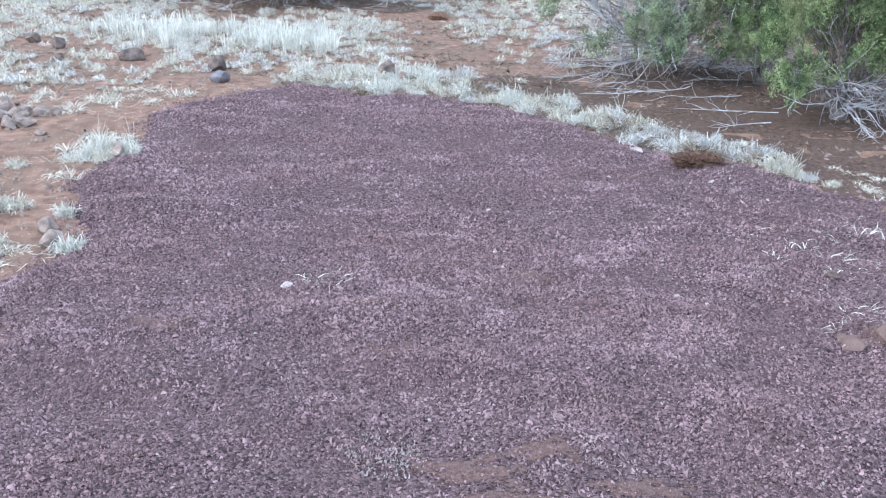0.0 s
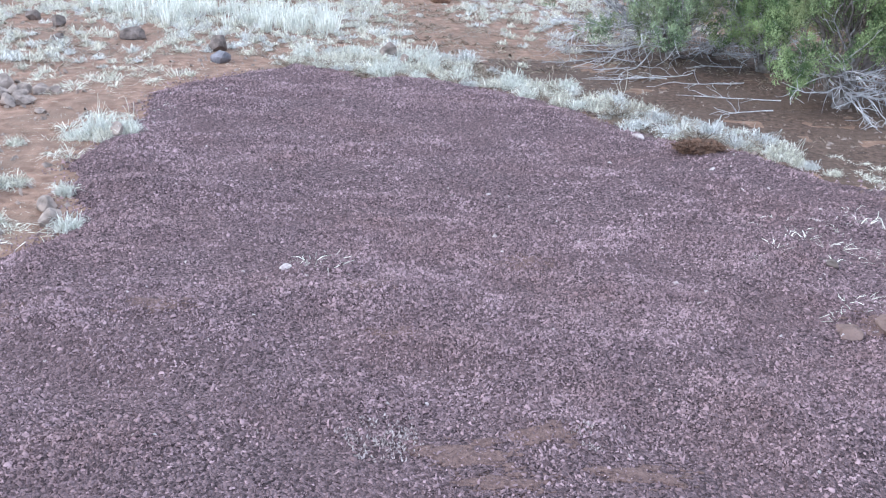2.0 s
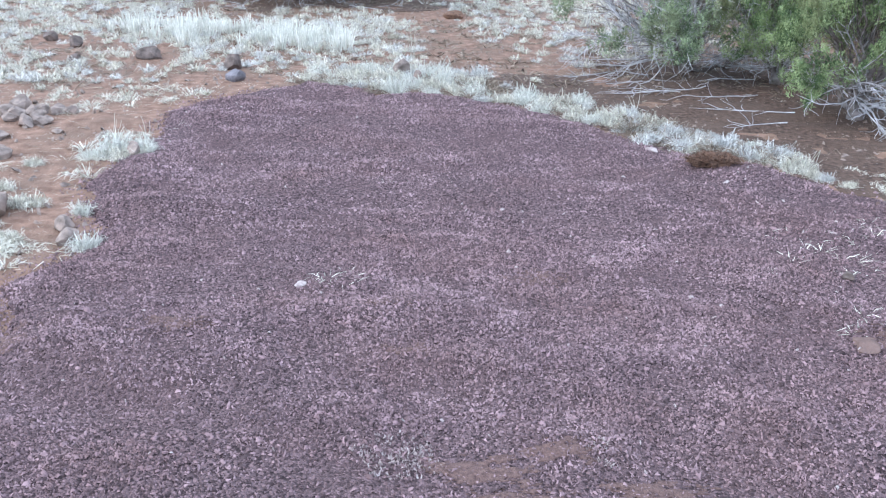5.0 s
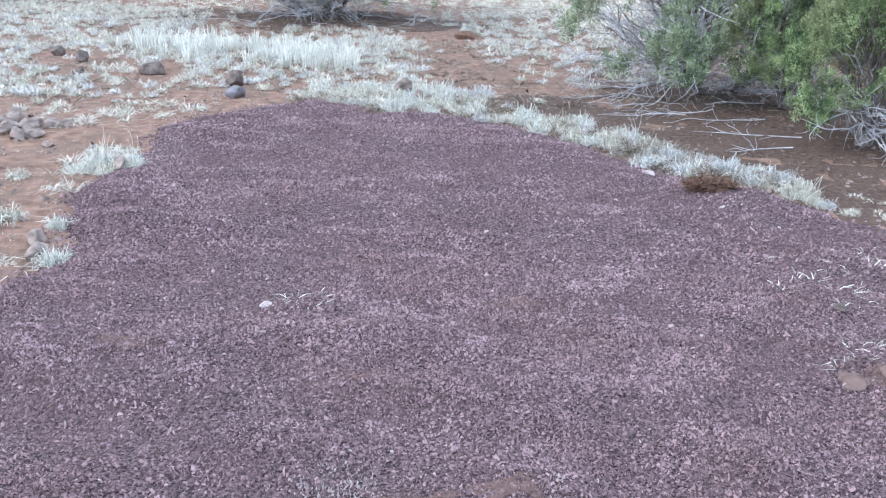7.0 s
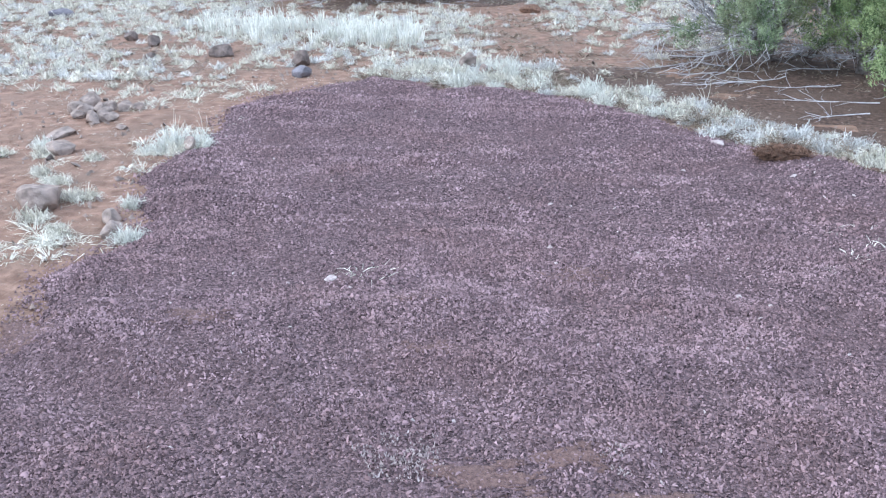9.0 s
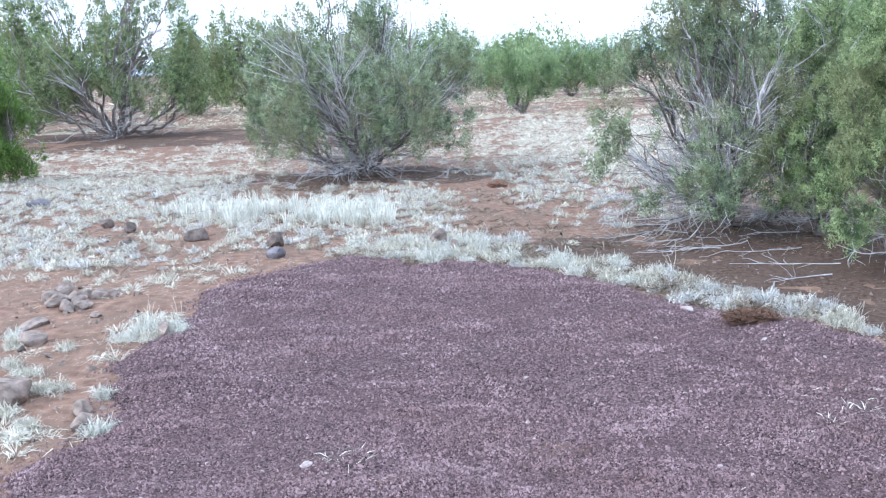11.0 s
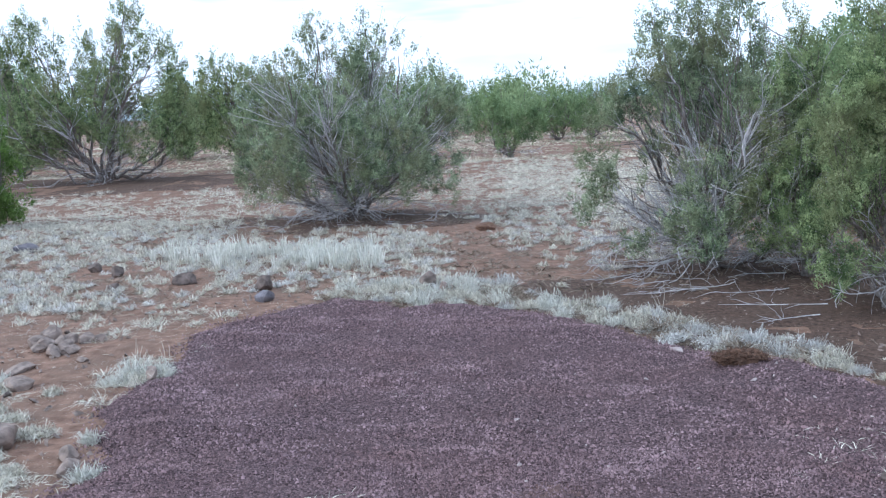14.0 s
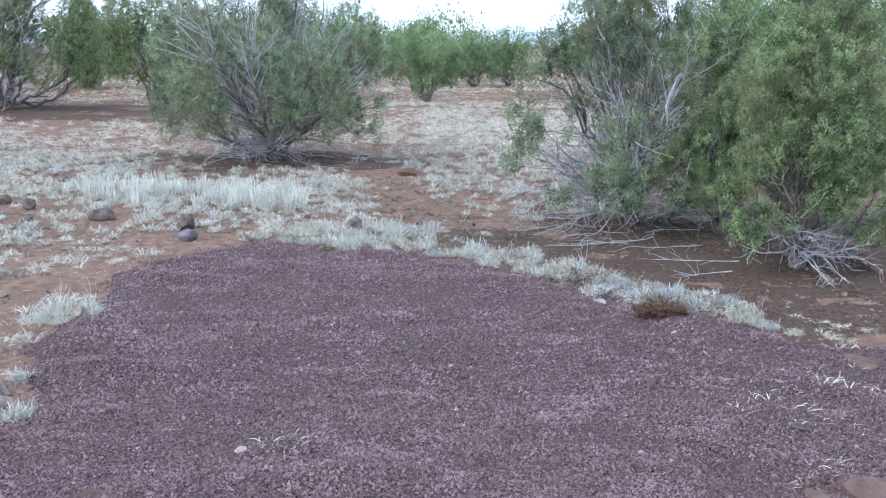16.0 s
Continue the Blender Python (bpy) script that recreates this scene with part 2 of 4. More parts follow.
def raked(x, y):
    """Low ridges and scuffs in the gravel: across the view on one side, slanting on the other."""
    slant = np.clip((x - 0.1) * 1.2, 0, 1)
    level = 0.028 * vnoise(x * 1.5 + y * 0.4, y * 2.8, 11) + 0.024 * vnoise(x * 2.2, y * 6.0, 12)
    tilted = 0.026 * vnoise((x * 0.65 - y * 0.76) * 1.2, (x * 0.76 + y * 0.65) * 4.6, 14) + 0.018 * vnoise(x * 3.1, y * 3.4, 15)
    return level * (1 - 0.75 * slant) + tilted * slant


def height(x, y):
    """The ground with the gravel on it."""
    x, y = np.asarray(x, float), np.asarray(y, float)
    e = inside(x, y)
    lip = 0.07 * np.clip(e / 0.28, 0, 1) ** 0.7
    ripple = raked(x, y) + 0.006 * vnoise(x * 12, y * 15, 13)
    return np.where(e > 0, soil_height(x, y) * (1 - np.clip(e * 4, 0, 1)) + lip - 0.03 * np.clip(e / 0.6, 0, 1) + ripple * np.clip(e * 5, 0, 1), soil_height(x, y))


def ground_z(x, y):
    return float(height(np.array([x]), np.array([y]))[0])


# ---- ground ----
N = 240
u = np.linspace(-1, 1, N)
gx, gy = np.meshgrid(0.9 * np.sinh(8.4 * u), 5.5 + 0.9 * np.sinh(8.4 * u))
gz = soil_height(gx, gy) - 0.05 * np.clip(inside(gx, gy) * 4, 0, 1)
grid = np.arange(N * N).reshape(N, N)
quads = np.stack([grid[:-1, :-1], grid[:-1, 1:], grid[1:, 1:], grid[1:, :-1]], -1).reshape(-1, 4)
tagged(new("ground", mesh_of("ground", np.stack([gx, gy, gz], -1).reshape(-1, 3), quads, SOIL, True)),
       "dry red-brown desert soil with small stones", "ground", kind="structure")

# the gravel sheet, its border tucked under the soil
step = 0.04
bx, by = np.meshgrid(np.arange(-2.6, 4.0, step), np.arange(0.8, 8.0, step))
be = inside(bx, by)
bz = height(bx, by) - np.where(be < 0.0, 0.03, 0.0)
grid = np.arange(bx.size).reshape(bx.shape)
quads = np.stack([grid[:-1, :-1], grid[:-1, 1:], grid[1:, 1:], grid[1:, :-1]], -1).reshape(-1, 4)
quads = quads[(be.ravel()[quads] > -0.05).any(1)]
tagged(new("gravel_bed", mesh_of("gravel_bed", np.stack([bx, by, bz], -1).reshape(-1, 3), quads, BED, True)),
       "low spread of dark purple-red volcanic cinder fines", "gravel", kind="structure")


def litter_patch(x, y, rx, ry, label):
    """A thin skin of brown needles and bark crumbs under a juniper."""
    a = np.linspace(-1.2, 1.2, 90)
    px, py = np.meshgrid(a, a)
    e = 0.9 - np.hypot(px, py) + 0.3 * vnoise(px * 3 + x, py * 3 + y, 21) + 0.14 * vnoise(px * 14 + x, py * 14 + y, 23)
    X, Y = x + px * rx, y + py * ry
    e = np.minimum(e, -inside(X, Y) * 3)
    Z = soil_height(X, Y) + 0.004 + 0.008 * np.clip(e, 0, 0.6) + 0.012 * vnoise(X * 9, Y * 9, 22) * np.clip(e * 3, 0, 1) - np.where(e < 0, 0.04, 0)
    g = np.arange(px.size).reshape(px.shape)
    q = np.stack([g[:-1, :-1], g[:-1, 1:], g[1:, 1:], g[1:, :-1]], -1).reshape(-1, 4)
    q = q[(e.ravel()[q] > -0.02).any(1)]
    tagged(new("leaf_litter", mesh_of("leaf_litter", np.stack([X, Y, Z], -1).reshape(-1, 3), q, LITTER, True)), label, "litter", kind="structure")


def soil_patch(x, y, rx, ry):
    """Red fines lying thinly over the gravel bed."""
    a = np.linspace(-1.3, 1.3, 50)
    px, py = np.meshgrid(a, a)
    e = 0.8 - np.hypot(px, py) + 0.6 * vnoise(px * 3 + x, py * 3 + y, 24) + 0.55 * vnoise(px * 11 + x, py * 11 + y, 25)
    X, Y = x + px * rx, y + py * ry
    Z = height(X, Y) + np.where(e < 0, -0.03, 0.0015 + 0.003 * np.clip(e, 0, 1))
    g = np.arange(px.size).reshape(px.shape)
    q = np.stack([g[:-1, :-1], g[:-1, 1:], g[1:, 1:], g[1:, :-1]], -1).reshape(-1, 4)
    q = q[(e.ravel()[q] > -0.02).any(1)]
    tagged(new("soil_patch", mesh_of("soil_patch", np.stack([X, Y, Z], -1).reshape(-1, 3), q, FINES, True)), "thin patch of red-brown fines on the gravel", "soil", kind="structure")


for q in ((0.1, 2.2, 0.17, 0.1), (0.33, 2.28, 0.12, 0.07), (0.58, 2.1, 0.15, 0.07), (0.2, 2.06, 0.14, 0.06), (-0.25, 3.25, 0.12, 0.08), (-0.15, 2.9, 0.1, 0.06), (0.35, 3.6, 0.13, 0.08), (-1.0, 3.0, 0.14, 0.09), (1.62, 3.05, 0.13, 0.1), (2.35, 4.5, 0.15, 0.1), (-1.62, 2.9, 0.16, 0.2)):
    soil_patch(*q)

# ---- gravel stones ----
STONE = np.array([(-1, -0.8, -0.7), (1, -0.8, -0.7), (1, 0.8, -0.7), (-1, 0.8, -0.7), (-0.55, 0, 0.95), (0.5, 0, 0.95)])
STONE_F = np.array([(0, 1, 5), (0, 5, 4), (2, 3, 4), (2, 4, 5), (1, 2, 5), (3, 0, 4)])


def pebbles(name, xs, ys, zs, sizes, mat):
    """Loose chips: each a crooked ridged splinter with its own tilt, its foot in the bed."""
    n = len(xs)
    v = STONE[None] * rng.uniform(0.7, 1.25, (n, 6, 3)) + rng.normal(0, 0.2, (n, 6, 3))
    v[:, 4:, 1] += rng.uniform(-0.6, 0.6, (n, 1))
    v *= np.stack([rng.uniform(0.9, 1.5, n), rng.uniform(0.32, 0.75, n), rng.uniform(0.5, 1.1, n)], -1)[:, None]
    a, b, c = rng.uniform(0, 2 * np.pi, n), rng.normal(0, 0.45, n), rng.normal(0, 0.5, n)
    v[..., 2] += v[..., 0] * b[:, None] + v[..., 1] * c[:, None]
    w = np.stack([v[..., 0] * np.cos(a)[:, None] - v[..., 1] * np.sin(a)[:, None], v[..., 0] * np.sin(a)[:, None] + v[..., 1] * np.cos(a)[:, None], v[..., 2]], -1)
    w = w * sizes[:, None, None] + np.stack([xs, ys, zs], -1)[:, None]
    f = STONE_F[None] + 6 * np.arange(n)[:, None, None]
    return new(name, mesh_of(name, w.reshape(-1, 3), f.reshape(-1, 3), mat))


def scatter(count, x0, x1, y0, y1):
    return rng.uniform(x0, x1, count), rng.uniform(y0, y1, count)


def gravel(count, x0, x1, y0, y1, lo, hi):
    x, y = scatter(count, x0, x1, y0, y1)
    e = inside(x, y)
    # fines show through in drifts; chips lie thickest on the ridges
    bare = np.clip(0.62 + 0.55 * vnoise(x * 1.3, y * 2.6, 31) + 0.5 * vnoise(x * 4.0, y * 6.0, 32) + 9.0 * raked(x, y), 0.2, 1)
    bare = np.where(y < 2.45, bare * np.clip(0.95 + 0.7 * vnoise(x * 2.2, y * 2.2, 33), 0.4, 1), bare)
    bare = np.where(x > 1.6, bare * 0.8, bare)
    keep = (e > -0.16) & (np.abs(x - 0.1) < 0.62 * y + 0.8) & (rng.random(count) < bare * np.clip(0.42 + e * np.where(e > 0, 5, 2.6), 0, 1))
    x, y = x[keep], y[keep]
    size = rng.uniform(lo, hi, len(x)) * np.where(rng.random(len(x)) < 0.05, 1.5, 0.92)
    return x, y, height(x, y) + size * 0.45, size


parts_xy = [gravel(250000, -2.2, 3.0, 1.7, 4.0, 0.0022, 0.0060), gravel(155000, -2.4, 3.4, 4.0, 7.8, 0.0034, 0.0070)]
gx_, gy_, gz_, gs_ = (np.concatenate(c) for c in zip(*parts_xy))
tagged(pebbles("cinder_gravel", gx_, gy_, gz_, gs_, CINDER), "loose purple-grey crushed volcanic cinder gravel", "gravel", kind="stuff")

x, y = scatter(5200, -6, 4.5, 2.5, 13)
k = inside(x, y) < -0.02
sz = rng.uniform(0.006, 0.02, k.sum())
tagged(pebbles("pebbles", x[k], y[k], soil_height(x[k], y[k]) + sz * 0.3, sz, ROCK), "small brown stones strewn on bare soil", "pebbles", kind="stuff")
x, y = scatter(170, -1.9, 3.2, 2.0, 6.6)
k = inside(x, y) > 0.1
sz = rng.uniform(0.004, 0.008, k.sum())
tagged(pebbles("pale_chips", x[k], y[k], height(x[k], y[k]) + sz * 0.6, sz, CHALK), "pale stone chips among the cinder gravel", "pebbles", kind="stuff")

# ---- dry grass ----


def blades(cx, cy, cz, tall, wide, per, thick, droop=0.6, pieces=2):
    """Curved two-piece blades for tufts at cx, cy, cz; tall and wide may differ from tuft to tuft."""
    n = len(cx)
    rep = lambda a: np.repeat(np.broadcast_to(np.asarray(a, float), (n,)), per)
    X, Y, Z, T, W = rep(cx), rep(cy), rep(cz), rep(tall), rep(wide)
    m = n * per
    az, r = rng.uniform(0, 2 * np.pi, m), np.sqrt(rng.random(m))
    out = np.stack([np.cos(az), np.sin(az), np.zeros(m)], -1)
    root = np.stack([X, Y, Z], -1) + out * (r * W * (0.4 if droop < 0.9 else 0.24))[:, None]
    az2 = az + rng.normal(0, 0.7, m)
    lean = np.stack([np.cos(az2), np.sin(az2), np.zeros(m)], -1) * (W * rng.uniform(0.1 if droop < 0.9 else 0.35, 1.0, m))[:, None]
    L = T * rng.uniform(0.5, 1.1, m) * (1.1 - 0.45 * r)
    up = np.array([0, 0, 1.0])
    if droop < 0.9:
        p1 = root + lean * (0.3 + 0.3 * droop) + up * (L * (0.6 + 0.3 * droop))[:, None]
        p2 = root + lean * (1.0 + 0.15 * droop) + up * (L * (1.0 - droop * rng.uniform(0.25, 0.95, m)))[:, None]
    else:
        p1 = root + lean * 0.72 + up * (L * rng.uniform(0.5, 0.95, m))[:, None]
        p2 = root + lean * 1.3 + up * (L * rng.uniform(0.0, 0.6, m))[:, None]
    if droop >= 0.9:
        p1 = p1 + rng.normal(0, 0.14, (m, 3)) * T[:, None]
        p2 = p2 + rng.normal(0, 0.2, (m, 3)) * T[:, None]
        p2[:, 2] = np.maximum(p2[:, 2], root[:, 2] + 0.012)
    face = rng.uniform(0, np.pi, m)
    side = np.stack([np.cos(face), np.sin(face), rng.normal(0, 0.3, m)], -1) * (thick * rng.uniform(0.6, 1.3, m) / 2)[:, None]
    if pieces == 1:
        v = np.stack([root - side, root + side, p2 + side * 0.3, p2 - side * 0.3], 1)
        return v.reshape(-1, 3), np.arange(m * 4).reshape(-1, 4)
    v = np.stack([root - side, root + side, p1 - side * 0.9, p1 + side * 0.9, p2 - side * 0.25, p2 + side * 0.25], 1)
    f = np.array([(0, 1, 3, 2), (2, 3, 5, 4)])[None] + 6 * np.arange(m)[:, None, None]
    return v.reshape(-1, 3), f.reshape(-1, 4)


def tuft_mesh(tall, wide, per, thick, mat, droop=0.6, heads=4, spread=0.0):
    # several low heads close together make one uneven clump
    a, far = rng.uniform(0, 2 * np.pi, heads), (spread or wide * 0.62) * np.sqrt(rng.uniform(0.02, 1, heads))
    v, f = blades(np.cos(a) * far, np.sin(a) * far, np.zeros(heads) - 0.01, tall * rng.uniform(0.6, 1.15, heads), wide * (0.75 if heads < 6 else 0.6), per // heads, thick, droop)
    return mesh_of("grass_tuft", v, f, mat)


TUFTS = {
    "straw": [tuft_mesh(0.095, 0.10, 460, 0.0036, STRAW, 1.0, 9) for _ in range(5)],
    "sage": [tuft_mesh(0.09, 0.10, 460, 0.0034, SAGE, 1.0, 10) for _ in range(4)],
    "pale": [tuft_mesh(0.105, 0.10, 400, 0.0036, PALE, 0.9, 8) for _ in range(4)],
    "thatch": [tuft_mesh(0.06, 0.17, 160, 0.0045, THATCH, 1.2) for _ in range(3)],
    "wisp": [tuft_mesh(0.03, 0.10, 24, 0.0042, STRAW, 1.0, 3) for _ in range(4)],
    "mat": [tuft_mesh(0.045, 0.16, 260, 0.0045, STRAW, 1.0, 7) for _ in range(3)],
    "fluff": [tuft_mesh(0.007, 0.016, 60, 0.008, CHALK, 1.0, 30, 0.06) for _ in range(3)],
}
TUFT_LABEL = {
    "straw": "curled dry straw-coloured bunch grass beside the gravel",
    "sage": "low grey-green dry grass cushion beside the gravel",
    "pale": "upright bleached grass tuft on red soil",
    "thatch": "low brown clump of old dead grass beside gravel",
    "wisp": "small wisp of bleached grass poking through gravel",
    "fluff": "flat patch of bleached grass scraps in gravel",
    "mat": "flattened mat of pale dry straw on soil",
}


def tuft(x, y, kind, size=1.0):
    ob = new("grass_tuft", TUFTS[kind][int(rng.integers(len(TUFTS[kind])))])
    ob.matrix_world = pose(x, y, ground_z(x, y) + (0.006 if kind == "fluff" else -0.004), rng.uniform(-12, 12), rng.uniform(-12, 12), rng.uniform(0, 360)) @ Matrix.Diagonal((size, size, size * rng.uniform(0.8, 1.2), 1))
    return tagged(ob, TUFT_LABEL[kind], "grass tuft", group="dry grass tufts" if kind not in ("wisp", "fluff") else "grass wisps in the gravel")


# the band along the far border of the gravel
BAND = [(-1.05, 7.72, 0.35), (-0.7, 7.75, 0.6), (-0.35, 7.65, 0.8), (0.0, 7.55, 0.8), (0.3, 7.3, 0.6), (0.6, 7.0, 0.55), (0.85, 6.7, 0.55), (1.1, 6.4, 0.6),
        (1.35, 6.15, 0.6), (1.6, 5.95, 0.5), (1.8, 5.72, 0.3)]
taken = []
for i, (ax, ay, deep) in enumerate(BAND):
    for j in range(60):
        x, y = ax + rng.uniform(-0.22, 0.22), ay - 0.8
        edge_gap = rng.uniform(-0.1, 0.0)
        while inside(np.array([x]), np.array([y]))[0] > edge_gap:
            y += 0.03
        y += rng.random() ** 1.3 * max(deep, 0.5)
        size = float(rng.choice((0.55, 0.8, 1.0, 1.2, 1.4)))
        if any(math.hypot(x - a, y - b) < 0.066 * (size + c) for a, b, c in taken) or vnoise(np.array([x * 4.0]), np.array([y * 4.0]), 55)[0] < -0.55:
            continue
        taken.append((x, y, size))
        kind = "sage" if (i > 6 and rng.random() < 0.75) or rng.random() < 0.2 else ("pale" if rng.random() < 0.35 else "straw")
        tuft(x, y, kind, size)
for i, (ax, ay, deep) in enumerate(BAND):
    for j in range(7):
        x, y = ax + rng.uniform(-0.2, 0.2), ay - 0.8
        while inside(np.array([x]), np.array([y]))[0] > -0.02:
            y += 0.04
        tuft(x, y + rng.random() * deep, "thatch", rng.uniform(0.6, 1.2))
for x, y, kind, size in ((-2.08, 5.45, "pale", 1.3), (-1.97, 5.47, "pale", 1.2), (-2.17, 5.33, "pale", 1.1), (-2.03, 5.3, "straw", 1.0), (-1.92, 5.38, "straw", 0.9), (-2.2, 5.22, "wisp", 1.4), (-1.88, 5.4, "pale", 0.8),
                         (-1.88, 4.35, "pale", 0.7), (-1.8, 4.4, "wisp", 1.6), (-1.66, 3.86, "pale", 0.8), (-1.7, 3.76, "wisp", 1.6), (-1.95, 3.82, "mat", 1.0), (-2.12, 3.78, "mat", 1.1), (-2.05, 3.95, "straw", 0.9),
                         (-2.24, 4.1, "straw", 1.0), (-2.18, 4.42, "straw", 1.0), (-2.45, 4.66, "straw", 0.9), (-2.6, 4.8, "straw", 0.8), (-2.81, 5.2, "straw", 0.9), (-2.47, 5.1, "straw", 0.7), (-2.65, 5.05, "mat", 0.6),
                         (-2.95, 5.4, "pale", 0.8), (-3.1, 5.2, "straw", 1.0), (1.98, 5.4, "pale", 0.7), (2.05, 5.25, "straw", 0.7), (2.1, 5.15, "sage", 0.6), (2.2, 5.05, "straw", 0.6), (2.36, 5.38, "pale", 0.5), (2.46, 5.35, "pale", 0.5), (2.36, 5.05, "sage", 0.5),
                         (2.54, 5.15, "pale", 0.6), (2.45, 5.0, "straw", 0.6), (2.7, 5.1, "sage", 0.5), (2.84, 5.39, "pale", 0.6), (2.95, 5.7, "sage", 0.6), (3.1, 5.5, "straw", 0.6)):
    if x > 2.2:      # flattened scraps beyond the gravel's corner
        kind, size = "mat", size * rng.uniform(0.8, 1.3)
    tuft(x, y, kind, size)
for x, y in ((1.82, 4.14), (2.02, 4.28), (1.96, 3.92), (1.88, 3.88), (1.74, 3.8), (1.38, 3.62), (1.64, 3.26), (1.58, 3.2), (1.52, 3.13), (2.38, 4.73), (1.88, 3.53), (1.67, 4.02), (1.59, 4.19),
             (1.9, 4.2), (2.1, 4.15), (2.2, 4.0), (1.72, 3.62), (1.8, 3.68), (1.95, 3.8), (2.05, 3.7), (2.15, 3.85), (1.6, 3.9), (1.7, 4.2), (1.5, 4.05), (2.25, 4.3), (2.0, 4.05), (1.85, 4.0), (1.62, 3.32), (1.7, 3.25), (2.3, 3.6), (1.45, 3.75), (-0.13, 2.26), (-0.2, 2.33), (-0.08, 2.22), (-0.16, 2.18), (-0.05, 2.3), (-0.24, 2.26), (-0.1, 2.35), (-0.19, 2.23), (-0.11, 2.2), (0.46, 2.22), (0.43, 2.3), (-0.5, 3.45), (-0.42, 3.5), (-1.85, 5.9), (-1.8, 5.95), (-0.35, 4.85), (0.75, 4.9)):
    tuft(x, y, "wisp" if y > 2.5 else "fluff", rng.uniform(0.6, 1.1))


def field(name, count, x0, x1, y0, y1, tall, wide, per, thick, mat, label, cover, droop=0.8, pieces=2):
    pitch = math.sqrt((x1 - x0) * (y1 - y0) / count)
    x, y = (a.ravel() for a in np.meshgrid(np.arange(x0, x1, pitch), np.arange(y0, y1, pitch)))
    x, y = x + rng.uniform(-0.55, 0.55, len(x)) * pitch, y + rng.uniform(-0.55, 0.55, len(y)) * pitch
    keep = rng.random(len(x)) < cover(x, y)
    x, y = x[keep], y[keep]
    s = rng.uniform(0.55, 1.35, len(x))
    v, f = blades(x, y, height(x, y) - 0.008, tall * s, wide * s, per, thick, droop, pieces)
    tagged(new(name, mesh_of(name, v, f, mat)), label, "grass", kind="stuff")


def gap(x, y, cx, cy, r):
    return np.clip(np.hypot(x - cx, y - cy) / r - 0.6, 0, 1)


def meadow(x, y):
    c = np.clip(0.72 + 0.4 * vnoise(x * 1.1, y * 1.1, 41) + 0.55 * vnoise(x * 3.3, y * 3.3, 42), 0, 1)
    c *= np.where(inside(x, y) > -0.06, 0, 1)
    c *= np.clip((np.abs(x - (0.3 - 0.2 * (y - 8))) - 0.15) * 2.0, 0.06, 1)            # the bare track
    c *= gap(x, y, -1.92, 7.62, 0.5) * gap(x, y, -3.7, 8.95, 0.3) * gap(x, y, -4.15, 9.35, 0.3) * gap(x, y, -2.87, 8.45, 0.3) * gap(x, y, 2.3, 8.0, 1.6) * gap(x, y, 2.8, 6.6, 1.4) * gap(x, y, -2.1, 13.3, 1.6) * gap(x, y, -10, 23, 2.2)
    c *= np.where((x < -2.0) & (y < 7.4), np.clip(0.12 + 0.5 * vnoise(x * 2, y * 2, 43), 0.02, 1), 1)
    c *= np.where((x > 1.3) & (y < 7.5), 0.05, 1)
    return c


def right_side(x, y):
    return meadow(x, y) * np.where(x > 0.4, 0.6, 1.0)


field("dry_grass", 2700, -8, 3, 6.9, 14, 0.085, 0.066, 54, 0.0056, STRAW, "low curled straw-coloured grass cushions over red soil", right_side, 1.0)
field("grey_grass", 1300, -8, 2, 7.4, 13, 0.075, 0.066, 60, 0.0052, SAGE, "low grey-green dry grass cushions over red soil", right_side, 1.0)
field("dead_thatch", 1700, -8, 3, 7.2, 14, 0.045, 0.13, 22, 0.010, THATCH, "dark dead grass lying flat between the cushions", lambda x, y: np.where(inside(x, y) > -0.05, 0, np.clip(0.5 + 0.6 * vnoise(x * 1.5, y * 1.5, 49), 0, 1)), 1.0)
tall_patch = lambda x, y: np.clip(1.25 - np.abs(y - (9.75 - 0.3 * (x + 2.4))) / 0.55, 0, 1) * np.clip((x + 3.9) * 2, 0, 1) * np.clip((-0.9 - x) * 1.5, 0, 1) * np.clip(0.75 + 0.8 * vnoise(x * 3, y * 3, 44), 0, 1)
field("tall_grass", 520, -4.0, -0.9, 8.8, 11.0, 0.26, 0.11, 30, 0.008, PALE, "tall bleached grass standing in a patch", tall_patch, 0.35)
field("straw_litter", 5200, -5, 3.4, 3.2, 9, 0.010, 0.085, 5, 0.004, STRAW, "broken straw lying flat on red soil", lambda x, y: np.where((inside(x, y) > -0.02) | (x > 3.2), 0, np.clip(0.45 + 0.9 * vnoise(x * 2, y * 2, 51), 0, 1)), 0.9, 1)
field("brown_litter", 4200, -5, 3.4, 3.2, 9, 0.014, 0.08, 6, 0.006, THATCH, "brown plant scraps lying on red soil", lambda x, y: np.where(inside(x, y) > -0.02, 0, np.clip(0.55 + 0.8 * vnoise(x * 2.5, y * 2.5, 52), 0, 1)), 0.9, 1)
field("sparse_grass", 420, -4.8, -1.7, 3.0, 7.6, 0.06, 0.10, 44, 0.0045, STRAW, "thin dry grass on trampled red soil", lambda x, y: np.where(inside(x, y) > -0.05, 0, np.clip(0.35 + vnoise(x * 1.8, y * 1.8, 45), 0, 1)), 0.9)
field("far_grass", 5500, -21, 13, 24, 46, 0.14, 0.30, 12, 0.035, FAR_STRAW, "pale dry grass between distant junipers", lambda x, y: np.clip(0.65 + 0.8 * vnoise(x * 0.5, y * 0.5, 46), 0, 1) * gap(x, y, -2.1, 13.3, 1.8) * gap(x, y, -10, 23, 2.6), 0.8, 1)
